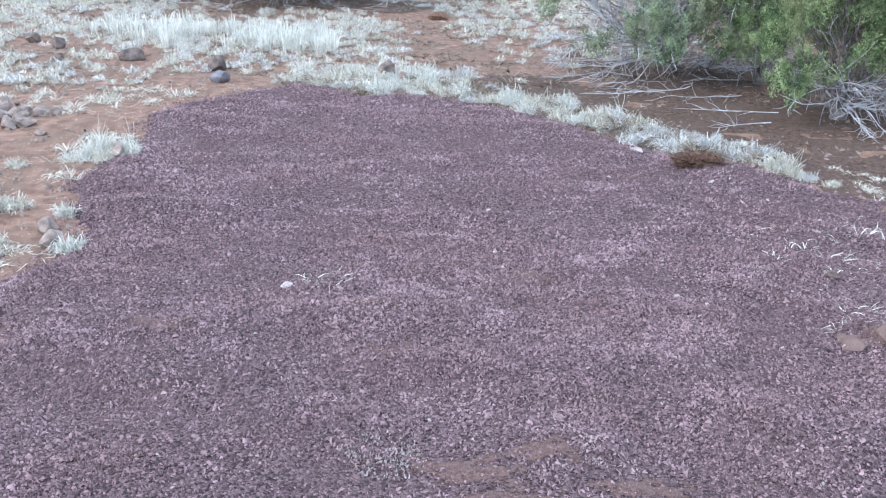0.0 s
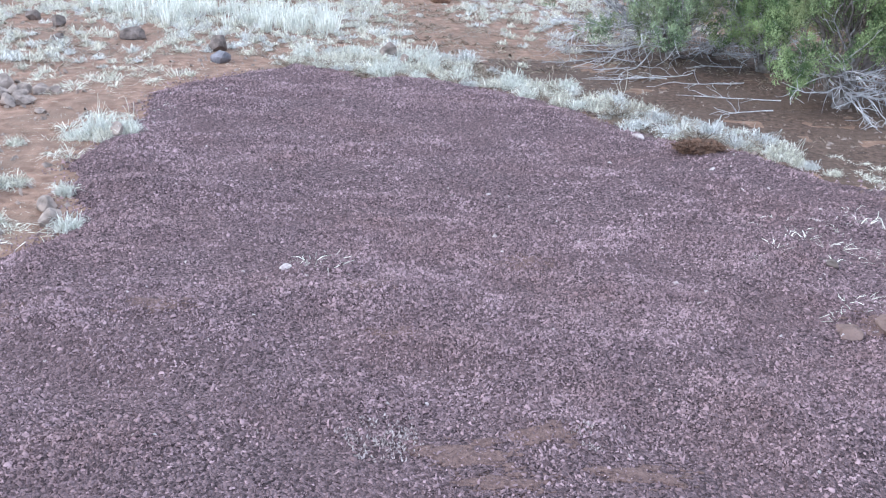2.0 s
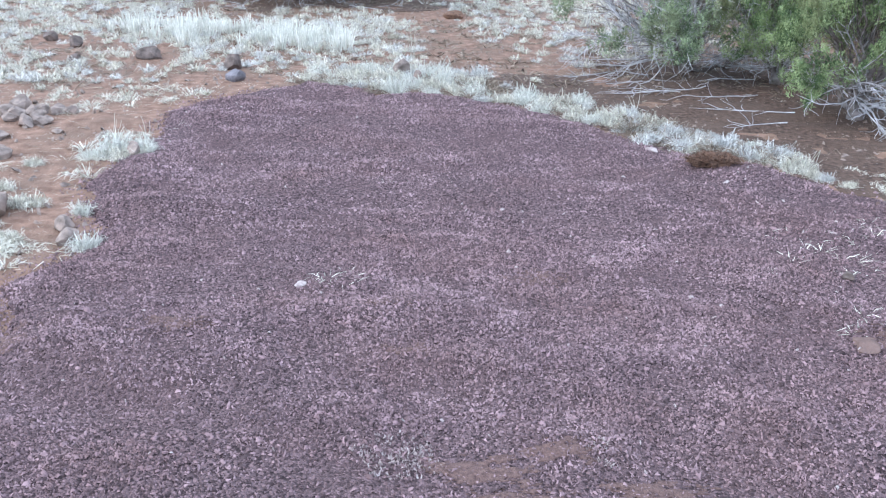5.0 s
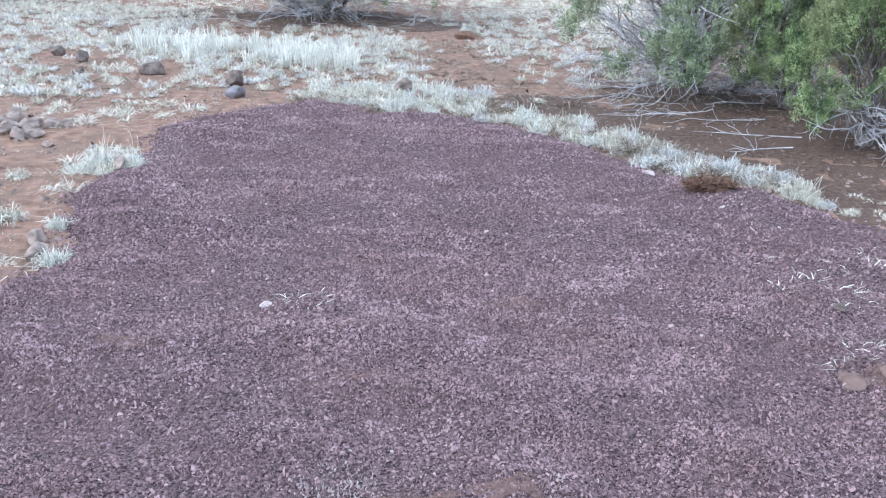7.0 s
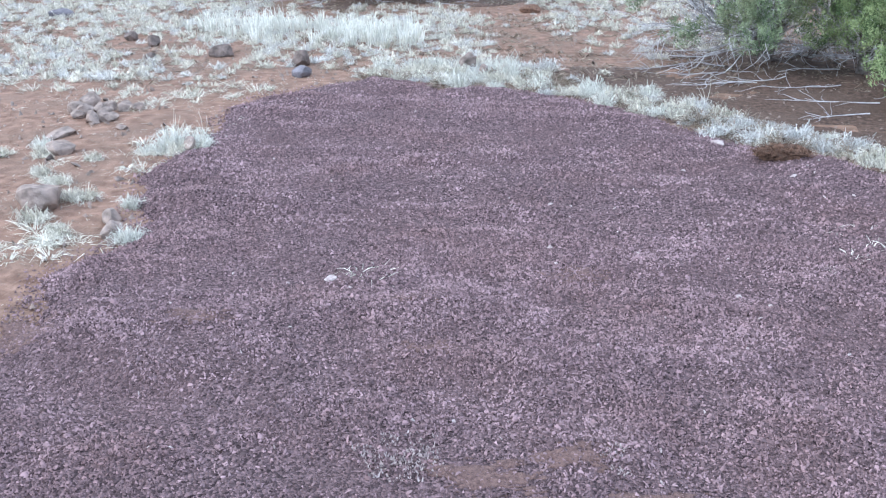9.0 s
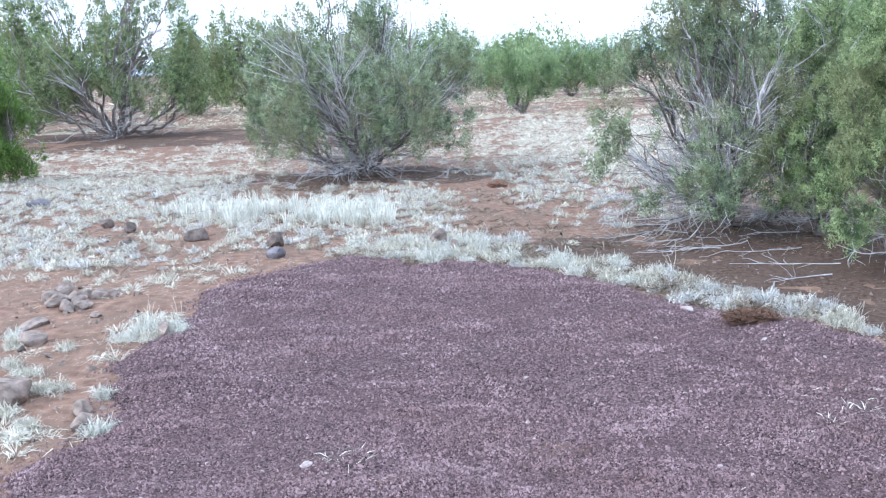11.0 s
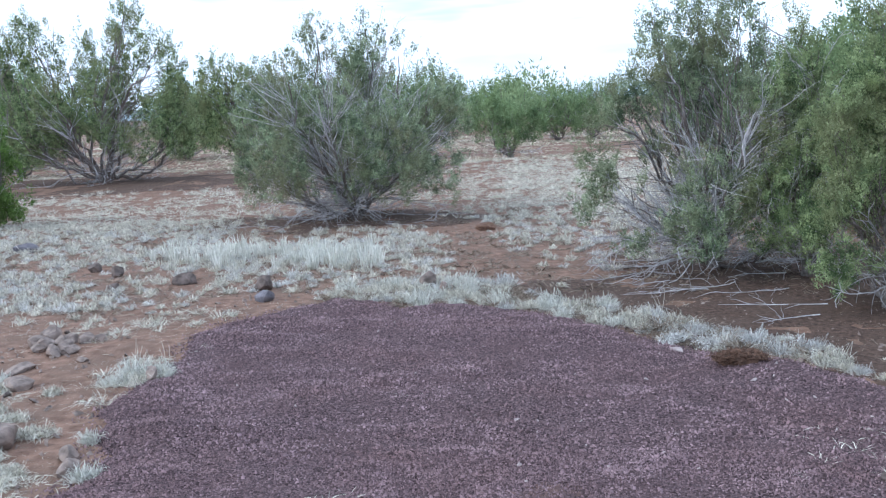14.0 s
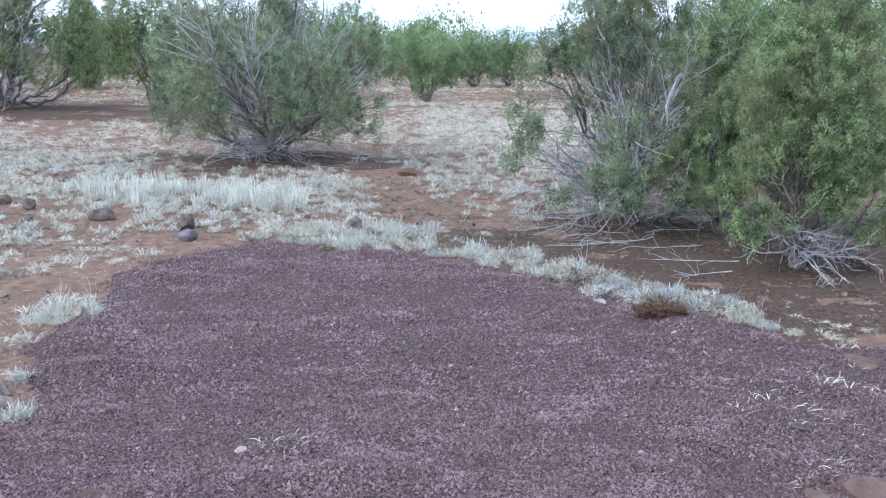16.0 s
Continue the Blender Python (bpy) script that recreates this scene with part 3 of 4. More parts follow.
field("mid_grass", 5600, -13, 6, 12.8, 25, 0.115, 0.085, 40, 0.011, STRAW, "straw cushions on red soil before the junipers", lambda x, y: np.clip(0.8 + 0.9 * vnoise(x * 1.2, y * 1.2, 50), 0, 1) * gap(x, y, -2.1, 13.3, 1.5) * gap(x, y, -10.5, 22.2, 3.2) * gap(x, y, -7.6, 22.2, 2.6), 0.95, 1)
field("gap_grass", 900, -0.6, 4.5, 14.2, 23, 0.13, 0.14, 40, 0.013, STRAW, "thick bleached grass in the gap between junipers", lambda x, y: np.clip((x - (0.02 * (y - 14) - 0.3)) * 2, 0, 1) * np.clip(1.0 + 0.8 * vnoise(x * 1.1, y * 1.1, 53), 0, 1), 0.9, 1)
field("bark_litter", 5200, 0.7, 4.6, 5.2, 9.4, 0.035, 0.06, 5, 0.005, THATCH, "brown bark shreds and twigs lying under junipers", lambda x, y: np.where(inside(x, y) > -0.05, 0, np.clip(0.5 + 0.9 * vnoise(x * 2.2, y * 2.2, 56), 0, 1)), 1.0, 1)
field("farther_grass", 3500, -70, 70, 38, 110, 0.25, 0.7, 8, 0.07, FAR_STRAW, "pale dry grass far off", lambda x, y: np.clip(0.7 + 0.6 * vnoise(x * 0.2, y * 0.2, 47), 0, 1), 0.8, 1)
field("side_grass", 2600, -14, 14, -8, 8, 0.09, 0.11, 16, 0.007, STRAW, "low dry grass on red soil", lambda x, y: np.where((inside(x, y) > -0.5) | (np.hypot(x, y) < 1.6) | ((x > -4.5) & (x < 4) & (y > 1.5)), 0, np.clip(0.4 + vnoise(x, y, 48), 0, 1)), 0.9, 1)


def stalk(x, y, tall, lean, label):
    """A few thin dead stems from one root."""
    pts, rad = [], []
    for i in range(3):
        a = rng.uniform(0, 6.28)
        s = np.linspace(0, 1, 5)[:, None]
        tip = np.array([math.cos(a) * lean * tall, math.sin(a) * lean * tall, tall * rng.uniform(0.6, 1)])
        pts.append(np.array([x, y, ground_z(x, y) - 0.01]) + tip * s + np.array([0.02, 0.01, 0]) * np.sin(s * 3))
        rad.append(np.linspace(0.002, 0.001, 5))
    v, f = tubes(np.array(pts), np.array(rad), 4)
    tagged(new("grass_stalk", mesh_of("grass_stalk", v, f, STRAW, True)), label, "grass stalk", group="dry stalks")


def tubes(P, R, sides):
    """Tapered tubes along polylines P (n, m, 3) with radii R (n, m)."""
    n, m, _ = P.shape
    t = np.gradient(P, axis=1)
    t /= np.linalg.norm(t, axis=2, keepdims=True) + 1e-9
    ref = np.where(np.abs(t[..., 2:]) > 0.9, np.array([1.0, 0, 0]), np.array([0, 0, 1.0]))
    a = np.cross(t, ref)
    a /= np.linalg.norm(a, axis=2, keepdims=True) + 1e-9
    b = np.cross(t, a)
    w = np.arange(sides) / sides * 2 * np.pi
    v = P[:, :, None] + R[:, :, None, None] * (np.cos(w)[:, None] * a[:, :, None] + np.sin(w)[:, None] * b[:, :, None])
    idx = np.arange(n * m * sides).reshape(n, m, sides)
    nxt = np.roll(idx, -1, 2)
    f = np.stack([idx[:, :-1], nxt[:, :-1], nxt[:, 1:], idx[:, 1:]], -1)
    return v.reshape(-1, 3), f.reshape(-1, 4)


for x, y, tall, lean in ((-0.44, 8.0, 0.55, 0.08), (-0.4, 8.05, 0.4, 0.2), (-2.2, 5.55, 0.22, 0.5), (-1.95, 5.5, 0.2, 0.3), (-1.35, 9.1, 0.4, 0.1), (-2.3, 9.3, 0.42, 0.1), (1.25, 6.6, 0.25, 0.3)  ):
    stalk(x, y, tall, lean, "thin dead grass stems standing above the tufts")

# ---- rocks ----


def rock(x, y, sx, sy, sz, mat, label, turn=None, sink=0.3, group=""):
    """An angular stone: a ball cut by planes, then roughened; sizes are half-widths."""
    bm = bmesh.new()
    bmesh.ops.create_icosphere(bm, subdivisions=3, radius=1)
    cuts = [(Vector(c).normalized(), d) for c, d in zip(rng.normal(size=(12, 3)), rng.uniform(0.5, 0.82, 12))]
    off = Vector(rng.uniform(0, 50, 3))
    for v in bm.verts:
        for c, d in cuts:
            over = v.co.dot(c) - d
            if over > 0:
                v.co -= c * over
        v.co *= 1 + 0.07 * noise.noise(v.co * 1.7 + off) + 0.03 * noise.noise(v.co * 6 + off)
        v.co = Vector((v.co.x * sx, v.co.y * sy, v.co.z * sz))
    me = bpy.data.meshes.new("rock")
    bm.to_mesh(me)
    bm.free()
    me.materials.append(mat)
    ob = new("rock", me)
    ob.matrix_world = pose(x, y, ground_z(x, y) + sz * (0.72 - sink * (2.2 if mat == SANDSTONE else 1)), rng.uniform(-8, 8), rng.uniform(-8, 8), rng.uniform(0, 360) if turn is None else turn)
    return tagged(ob, label, "rock", group=group)


PILE = ((-3.12, 6.44, 0.10, 0.07, 0.085), (-3.2, 6.26, 0.06, 0.06, 0.05), (-3.04, 6.16, 0.07, 0.06, 0.055), (-2.96, 6.29, 0.07, 0.06, 0.055), (-2.87, 5.9, 0.07, 0.05, 0.055), (-2.83, 6.04, 0.06, 0.06, 0.055),
        (-2.72, 5.95, 0.06, 0.05, 0.04), (-2.92, 6.46, 0.06, 0.05, 0.04), (-2.77, 6.43, 0.065, 0.05, 0.05), (-3.1, 6.05, 0.05, 0.045, 0.035), (-2.86, 6.2, 0.05, 0.05, 0.04), (-2.6, 6.4, 0.05, 0.04, 0.03), (-2.48, 5.63, 0.04, 0.035, 0.02))
for x, y, sx, sy, sz in PILE:
    rock(-2.98 + (x + 2.98) * 0.72, 6.2 + (y - 6.2) * 0.62, sx * 1.2, sy * 1.25, sz * 1.2, ROCK, "rounded brown basalt stone in a small heap", group="heap of stones")
for x, y, sx, sy, sz, mat, label in (
        (-2.03, 8.15, 0.10, 0.09, 0.115, DARKROCK, "upright brown basalt rock among dry grass"),
        (-1.87, 7.63, 0.12, 0.08, 0.08, GREYROCK, "flat blue-grey basalt rock at the gravel's edge"),
        (-3.76, 9.04, 0.115, 0.07, 0.083, DARKROCK, "dark basalt rock half hidden in dry grass"),
        (-4.2, 9.45, 0.103, 0.07, 0.090, DARKROCK, "dark basalt rock half hidden in dry grass"),
        (-2.87, 8.56, 0.149, 0.08, 0.083, DARKROCK, "low flat basalt rock in dry grass"),
        (-5.79, 11.0, 0.17, 0.12, 0.09, GREYROCK, "blue-grey basalt rock in the grass field"),
        (-3.45, 8.24, 0.081, 0.06, 0.060, DARKROCK, "small basalt rock in dry grass"),
        (-0.49, 7.9, 0.11, 0.08, 0.12, ROCK, "grey-brown rock inside a grass clump"),
        (-0.36, 7.7, 0.05, 0.05, 0.06, ROCK, "small dark rock inside a grass clump"),
        (-2.76, 5.28, 0.15, 0.10, 0.06, ROCK, "broad low brown rock in thin grass"),
        (-2.95, 5.66, 0.14, 0.07, 0.035, ROCK, "thin flat brown slab on bare soil"),
        (-1.88, 4.12, 0.085, 0.06, 0.05, ROCK, "grey-brown stone at the gravel's edge"),
        (-1.77, 3.92, 0.08, 0.06, 0.055, ROCK, "dark brown stone beside flattened straw"),
        (-2.32, 4.28, 0.16, 0.12, 0.11, ROCK, "dark weathered rock overgrown with straw"),
        (-1.96, 5.36, 0.10, 0.06, 0.055, ROCK, "brown stone under a bleached grass tuft"),
        (1.68, 3.0, 0.11, 0.085, 0.05, SANDSTONE, "flat reddish sandstone sunk into gravel"),
        (1.5, 3.02, 0.07, 0.08, 0.025, SANDSTONE, "small reddish sandstone sunk into gravel"),
        (2.3, 4.42, 0.11, 0.07, 0.04, SANDSTONE, "pale reddish stone sunk into gravel"),
        (1.66, 3.62, 0.045, 0.03, 0.022, DARKROCK, "small dark stone on the gravel"),
        (3.45, 6.65, 0.36, 0.24, 0.16, SANDSTONE, "large tan boulder behind a juniper"),
        (2.2, 4.65, 0.03, 0.02, 0.025, SANDSTONE, "small reddish stone on the gravel"),
        (-0.1, 11.7, 0.16, 0.12, 0.07, RUST, "brown lump of plant litter on bare soil"),
        (-2.3, 5.75, 0.06, 0.04, 0.02, ROCK, "thin brown stone on bare soil")):
    rock(x, y, sx, sy, sz, mat, label)
for x, y, s in ((-0.62, 3.42, 0.03), (1.05, 3.31, 0.018), (0.95, 3.4, 0.018), (-0.02, 2.47, 0.012), (1.48, 4.92, 0.025), (0.23, 4.46, 0.02), (0.33, 4.44, 0.014), (1.97, 3.49, 0.018), (1.2, 5.62, 0.05), (1.68, 5.6, 0.04)):
    rock(x, y, s, s * 0.7, s * 0.35, CHALK, "pale stone chip lying on the cinder gravel", group="pale chips")


def litter_clump(x, y):
    """A ragged clod of rust-brown plant litter with loose fibres."""
    top = holder("litter_clod", x, y, ground_z(x, y))
    bm = bmesh.new()
    bmesh.ops.create_icosphere(bm, subdivisions=4, radius=1)
    for v in bm.verts:
        n = noise.noise(v.co * 2.2) * 0.4 + noise.noise(v.co * 6) * 0.3 + noise.noise(v.co * 15) * 0.15
        v.co = Vector((v.co.x * 0.125, v.co.y * 0.075, v.co.z * 0.042)) * (1 + n)
    me = bpy.data.meshes.new("clod")
    bm.to_mesh(me)
    bm.free()
    me.materials.append(RUST)
    body = part("clod", me, top)
    body.location = (0, 0, 0.02)
    c = rng.uniform(-1, 1, (110, 2)) * (0.14, 0.075)
    v, f = blades(c[:, 0], c[:, 1], 0.042 - 0.04 * (np.abs(c[:, 0]) / 0.17) ** 2, 0.03, 0.05, 9, 0.0035, 1.0)
    part("loose_fibre", mesh_of("loose_fibre", v, f, RUST), top, "rust-coloured loose fibres")
    tagged(top, "ragged rust-brown clod of plant litter on gravel", "litter")


litter_clump(1.49, 5.27)

# ---- junipers ----


def unit(a):
    return a / (np.linalg.norm(a, axis=-1, keepdims=True) + 1e-9)


def grow(start, d0, length, m, up, wobble):
    """Polylines (n, m, 3) that leave start along d0 and bend upwards (up) with a random wobble."""
    n = len(start)
    P = np.empty((n, m, 3))
    P[:, 0] = start
    d = unit(d0)
    for i in range(1, m):
        d = unit(d + np.array([0, 0, 2.0]) * np.reshape(up, (-1, 1)) / m + rng.normal(0, wobble, (n, 3)))
        P[:, i] = P[:, i - 1] + d * (length / (m - 1))[:, None]
    return P


def along(P, s):
    """Points and ways at fractions s (n, k) of the polylines P."""
    m = P.shape[1] - 1
    i = np.clip((s * m).astype(int), 0, m - 1)
    f = (s * m - i)[..., None]
    row = np.arange(len(P))[:, None]
    a, b = P[row, i], P[row, i + 1]
    return (a * (1 - f) + b * f).reshape(-1, 3), unit(b - a).reshape(-1, 3)


def sprays(at, way, per, reach, long, wide):
    """Clumps of small pointed leaf scales round the points at, leaning along way."""
    n = len(at)
    c = np.repeat(at, per, 0) + rng.normal(0, 1, (n * per, 3)) * reach
    d = unit(np.repeat(way, per, 0) * 0.9 + rng.normal(0, 0.55, (n * per, 3)) + np.array([0, 0, 0.35]))
    s = unit(np.cross(d, rng.normal(size=(n * per, 3))))
    L = long * rng.uniform(0.6, 1.3, n * per)[:, None]
    W = wide * rng.uniform(0.6, 1.2, n * per)[:, None]
    v = np.stack([c - d * L * 0.5 - s * W * 0.5, c - d * L * 0.4 + s * W * 0.5, c + d * L * 0.5], 1)
    return v.reshape(-1, 3), np.arange(n * per * 3).reshape(-1, 3)


def bend(a, b, sag, m):
    """Curved lines (n, m, 3) from a to b, bowed upwards by sag and a little crooked."""
    t = np.linspace(0, 1, m)[None, :, None]
    side = rng.normal(0, 0.10, (len(a), 1, 3)) * np.linalg.norm(b - a, axis=1)[:, None, None]
    P = a[:, None] * (1 - t) + b[:, None] * t + np.sin(np.pi * t) * (side + np.array([0, 0, 1.0]) * np.reshape(sag, (-1, 1, 1)))
    P[:, 1:-1] += rng.normal(0, 0.022, (len(a), m - 2, 3)) * np.linalg.norm(b - a, axis=1)[:, None, None]
    return P


def tufts_of_leaves(at, axis, thick, long, per, leaf_long, leaf_wide):
    """Flame-shaped tufts round the points at: small pointed leaf sprays set round each axis, denser and shorter to the tip."""
    n = len(at)
    s = rng.beta(1.5, 1.4, (n, per, 1))
    spin = unit(np.cross(rng.normal(size=(n, per, 3)), axis[:, None]))
    r = thick[:, None, None] * np.sqrt(np.sin(np.pi * np.clip(0.12 + 0.84 * s, 0, 1))) * rng.uniform(0.35, 1.0, (n, per, 1))
    c = at[:, None] + axis[:, None] * (s - 0.5) * long[:, None, None] + spin * r
    d = unit(axis[:, None] * 0.8 + spin * 0.8 + rng.normal(0, 0.5, (n, per, 3)) + np.array([0, 0, 0.2]))
    w = unit(np.cross(d, rng.normal(size=(n, per, 3))))
    L = leaf_long * rng.uniform(0.6, 1.35, (n, per, 1))
    W = leaf_wide * rng.uniform(0.6, 1.25, (n, per, 1))
    v = np.stack([c - d * L * 0.5 - w * W * 0.35, c - d * L * 0.1 + w * W * 0.6, c + d * L * 0.5], 2)
    return v.reshape(-1, 3), np.arange(n * per * 3).reshape(-1, 3)


def auto_lobes(tall, reach, count):
    """Lobes of a rounded bush: (east, north, height of the middle, radius, half-height)."""
    out = []
    for k in range(count):
        a, q = k * 2.399, math.sqrt((k + 0.5) / count) * 0.72
        top = tall * (1 - 0.45 * q * q) * rng.uniform(0.85, 1.03)
        half = top * rng.uniform(0.40, 0.48)
        out.append((math.cos(a) * reach * q, math.sin(a) * reach * q, top - half, reach * rng.uniform(0.3, 0.42), half))
    return out


def juniper(x, y, lobes, label, leaf=LEAF, size=1.0, cover=1.0, sticks=60, reach=1.0, low=0.15, dead=9, dead_up=26, trunk=0.07, split=True, open_low=0.0, seed=1):
    """A many-stemmed juniper: a stem to each lobe of the crown, boughs to every leaf tuft, leafless grey sticks and dead low branches.
    size: of a leaf tuft; cover: how closely tufts fill the lobes; open_low: how bare the inside is towards the foot."""
    global rng
    kept, rng = rng, np.random.default_rng(seed)
    top = holder("juniper_tree", x, y, ground_z(x, y) - 0.02)
    if isinstance(lobes, tuple):
        lobes = auto_lobes(*lobes)
    tall = max(q[2] + q[4] for q in lobes)
    tb = tubes(np.array([[(0, 0, -0.05), (0.01, 0, 0.08), (0.0, 0.015, 0.2), (0.01, 0.0, 0.34)]]), np.array([[1.2, 0.95, 0.75, 0.35]]) * trunk, 9)
    part("trunk", mesh_of("trunk", *tb, BARK, True), top)
    limb_v, limb_f, limb_k, total, tufts = [], [], [], 0, []
    for dx, dy, cz, r, half in lobes:
        middle, radii = np.array([dx, dy, cz]), np.array([r, r, half * 1.05])
        a = math.atan2(dy, dx) + rng.normal(0, 0.4)
        foot = np.array([[math.cos(a) * trunk * 0.7, math.sin(a) * trunk * 0.7, rng.uniform(0.04, 0.2)]])
        stem = bend(foot, (middle + np.array([0, 0, half * 0.75]))[None], -0.06 * math.hypot(dx, dy) - 0.02, 12)
        n = max(8, int(cover * 16 * (r * half + 0.4 * r * r) / (0.012 * size * size)))
        d = unit(rng.normal(size=(n, 3)))
        p = middle + d * radii * (rng.uniform(0.12, 1.0, (n, 1)) ** 0.42) * (1 + 0.13 * rng.normal(size=(n, 1)) * (d[:, 2:] > 0))
        gaps = vnoise(p[:, 0] * 3.4 / size + seed, p[:, 2] * 3.0 / size + p[:, 1] * 2.0, seed)
        core = np.clip(1 - np.hypot(p[:, 0], p[:, 1]) / (0.75 * reach), 0, 1) * np.clip(1.25 - p[:, 2] / (0.62 * tall), 0, 1)
        keep = (p[:, 2] > low) & (gaps > -0.34) & (rng.random(n) > open_low * core * 1.5)
        p, d = p[keep], d[keep]
        if not len(p):
            continue
        axis = unit(d * np.array([0.55, 0.55, 0.25]) + np.array([0, 0, 0.85]) + rng.normal(0, 0.22, p.shape))
        tufts.append((p, axis))
        # boughs: from the stem, lower down, to the foot of every seventh tuft
        q = p[::7] - axis[::7] * 0.05 * size
        s = np.clip((q[:, 2] / max(stem[0, -1, 2], 0.1)) * rng.uniform(0.45, 0.85, len(q)), 0.12, 0.97)
        root, _ = along(np.repeat(stem, len(q), 0), s[:, None])
        B = bend(root, q, 0.03 * np.linalg.norm(q - root, axis=1), 5)
        RB = np.linspace(1, 0.35, 5)[None] * (0.0022 + 0.0035 * np.linalg.norm(q - root, axis=1))[:, None] * (0.5 + 0.5 * size)
        # leafless sticks through the lobe
        m = max(1, int(sticks * r * half * 0.42))
        s2 = rng.uniform(0.08, 0.75, (1, m))
        root2, way2 = along(stem, s2)
        out = unit(np.stack([rng.normal(0, 0.6, m), rng.normal(0, 0.6, m), rng.uniform(0.2, 1.3, m)], -1) + 0.8 * unit(middle * np.array([1, 1, 0]) + 1e-6) + 0.3 * way2)
        S = grow(root2, out, rng.uniform(0.5, 1.3, m) * (r + half) * 0.66, 7, 0.10, 0.11)
        S[..., 2] = np.maximum(S[..., 2], 0.06)
        RS = np.linspace(1, 0.22, 7)[None] * rng.uniform(0.0045, 0.0095, (m, 1)) * (0.45 + 0.55 * size)
        pt, wt_ = along(S, rng.uniform(0.3, 1.0, (m, 4)))
        U = grow(pt, wt_ * 0.7 + rng.normal(0, 0.5, pt.shape), rng.uniform(0.05, 0.2, len(pt)) * (0.5 + 0.5 * size), 4, 0.1, 0.2)
        RU = np.linspace(1, 0.5, 4)[None] * np.full((len(U), 1), 0.0027 * (0.5 + 0.5 * size))
        pieces = [tubes(stem, np.linspace(1, 0.16, 12)[None] * trunk * rng.uniform(0.22, 0.42), 6), tubes(B, RB, 3), tubes(S, RS, 4), tubes(U, RU, 3)]
        base, vs, fs, ks = 0, [], [], []
        for k, (v, f) in enumerate(pieces):
            vs.append(v)
            fs.append(f + base)
            ks.append(np.full(len(f), int(k >= 2), np.int32))
            base += len(v)
        vs, fs, ks = np.concatenate(vs), np.concatenate(fs), np.concatenate(ks)
        if split:
            me = mesh_of("limb", vs, fs, BARK, True)
            me.materials.append(DEADWOOD)
            me.polygons.foreach_set("material_index", ks)
            part("limb", me, top)
        else:
            limb_v.append(vs)
            limb_f.append(fs + total)
            limb_k.append(ks)
            total += len(vs)
    if not split:
        me = mesh_of("limb", np.concatenate(limb_v), np.concatenate(limb_f), BARK, True)
        me.materials.append(DEADWOOD)
        me.polygons.foreach_set("material_index", np.concatenate(limb_k))
        part("limb", me, top)
    # dead grey branches that sweep out low over the ground
    if dead:
        a = rng.uniform(0, 2 * np.pi, dead)
        e = np.radians(rng.uniform(-4, dead_up, dead))
        ld = reach * rng.uniform(0.45, 0.98, dead)
        D = grow(np.stack([np.cos(a) * trunk, np.sin(a) * trunk, rng.uniform(0.10, 0.3, dead)], -1), np.stack([np.cos(a) * np.cos(e), np.sin(a) * np.cos(e), np.sin(e)], -1), ld, 9, -0.14, 0.17)
        D[..., 2] = np.maximum(D[..., 2], 0.035)
        RD = np.linspace(1, 0.3, 9)[None] * (0.0045 + 0.004 * rng.random((dead, 1))) * (0.6 + 0.4 * size)
        pd, wd = along(D, rng.uniform(0.2, 1, (dead, 12)))
        E = grow(pd, wd * 0.8 + rng.normal(0, 0.5, pd.shape), rng.uniform(0.10, 0.34, len(pd)) * min(reach, 1.4), 6, -0.05, 0.22)
        E[..., 2] = np.maximum(E[..., 2], 0.03)
        RE = np.linspace(1, 0.4, 6)[None] * np.full((len(E), 1), 0.0034 * (0.5 + 0.5 * size))
        for i in range(dead) if split else [None]:
            k1 = [i] if i is not None else list(range(dead))
            k2 = np.arange(i * 12, i * 12 + 12) if i is not None else np.arange(dead * 12)
            v1, f1 = tubes(D[k1], RD[k1], 5)
            v2, f2 = tubes(E[k2], RE[k2], 3)
            part("dead_branch", mesh_of("dead_branch", np.concatenate([v1, v2]), np.concatenate([f1, f2 + len(v1)]), DEADWOOD, True), top, "bare grey dead branch" if split else "")
    # the crown
    p, axis = (np.concatenate(c) for c in zip(*tufts))
    n = len(p)
    v, f = tufts_of_leaves(p, axis, 0.056 * size * rng.uniform(0.6, 1.3, n), 0.165 * size * rng.uniform(0.6, 1.4, n), 64 if split else 30, (0.030 if split else 0.040) * size, (0.0125 if split else 0.019) * size)
    part("crown", mesh_of("crown", v, f, leaf), top, "dense scale-leaved green foliage")
    rng = kept
    return tagged(top, label, "juniper")


litter_patch(2.75, 7.1, 2.4, 2.3, "brown juniper needle litter under the trees")
litter_patch(-2.1, 13.1, 1.9, 1.2, "brown needle litter under a juniper")
litter_patch(-8.8, 21.8, 5.0, 2.6, "brown needle litter under distant junipers")

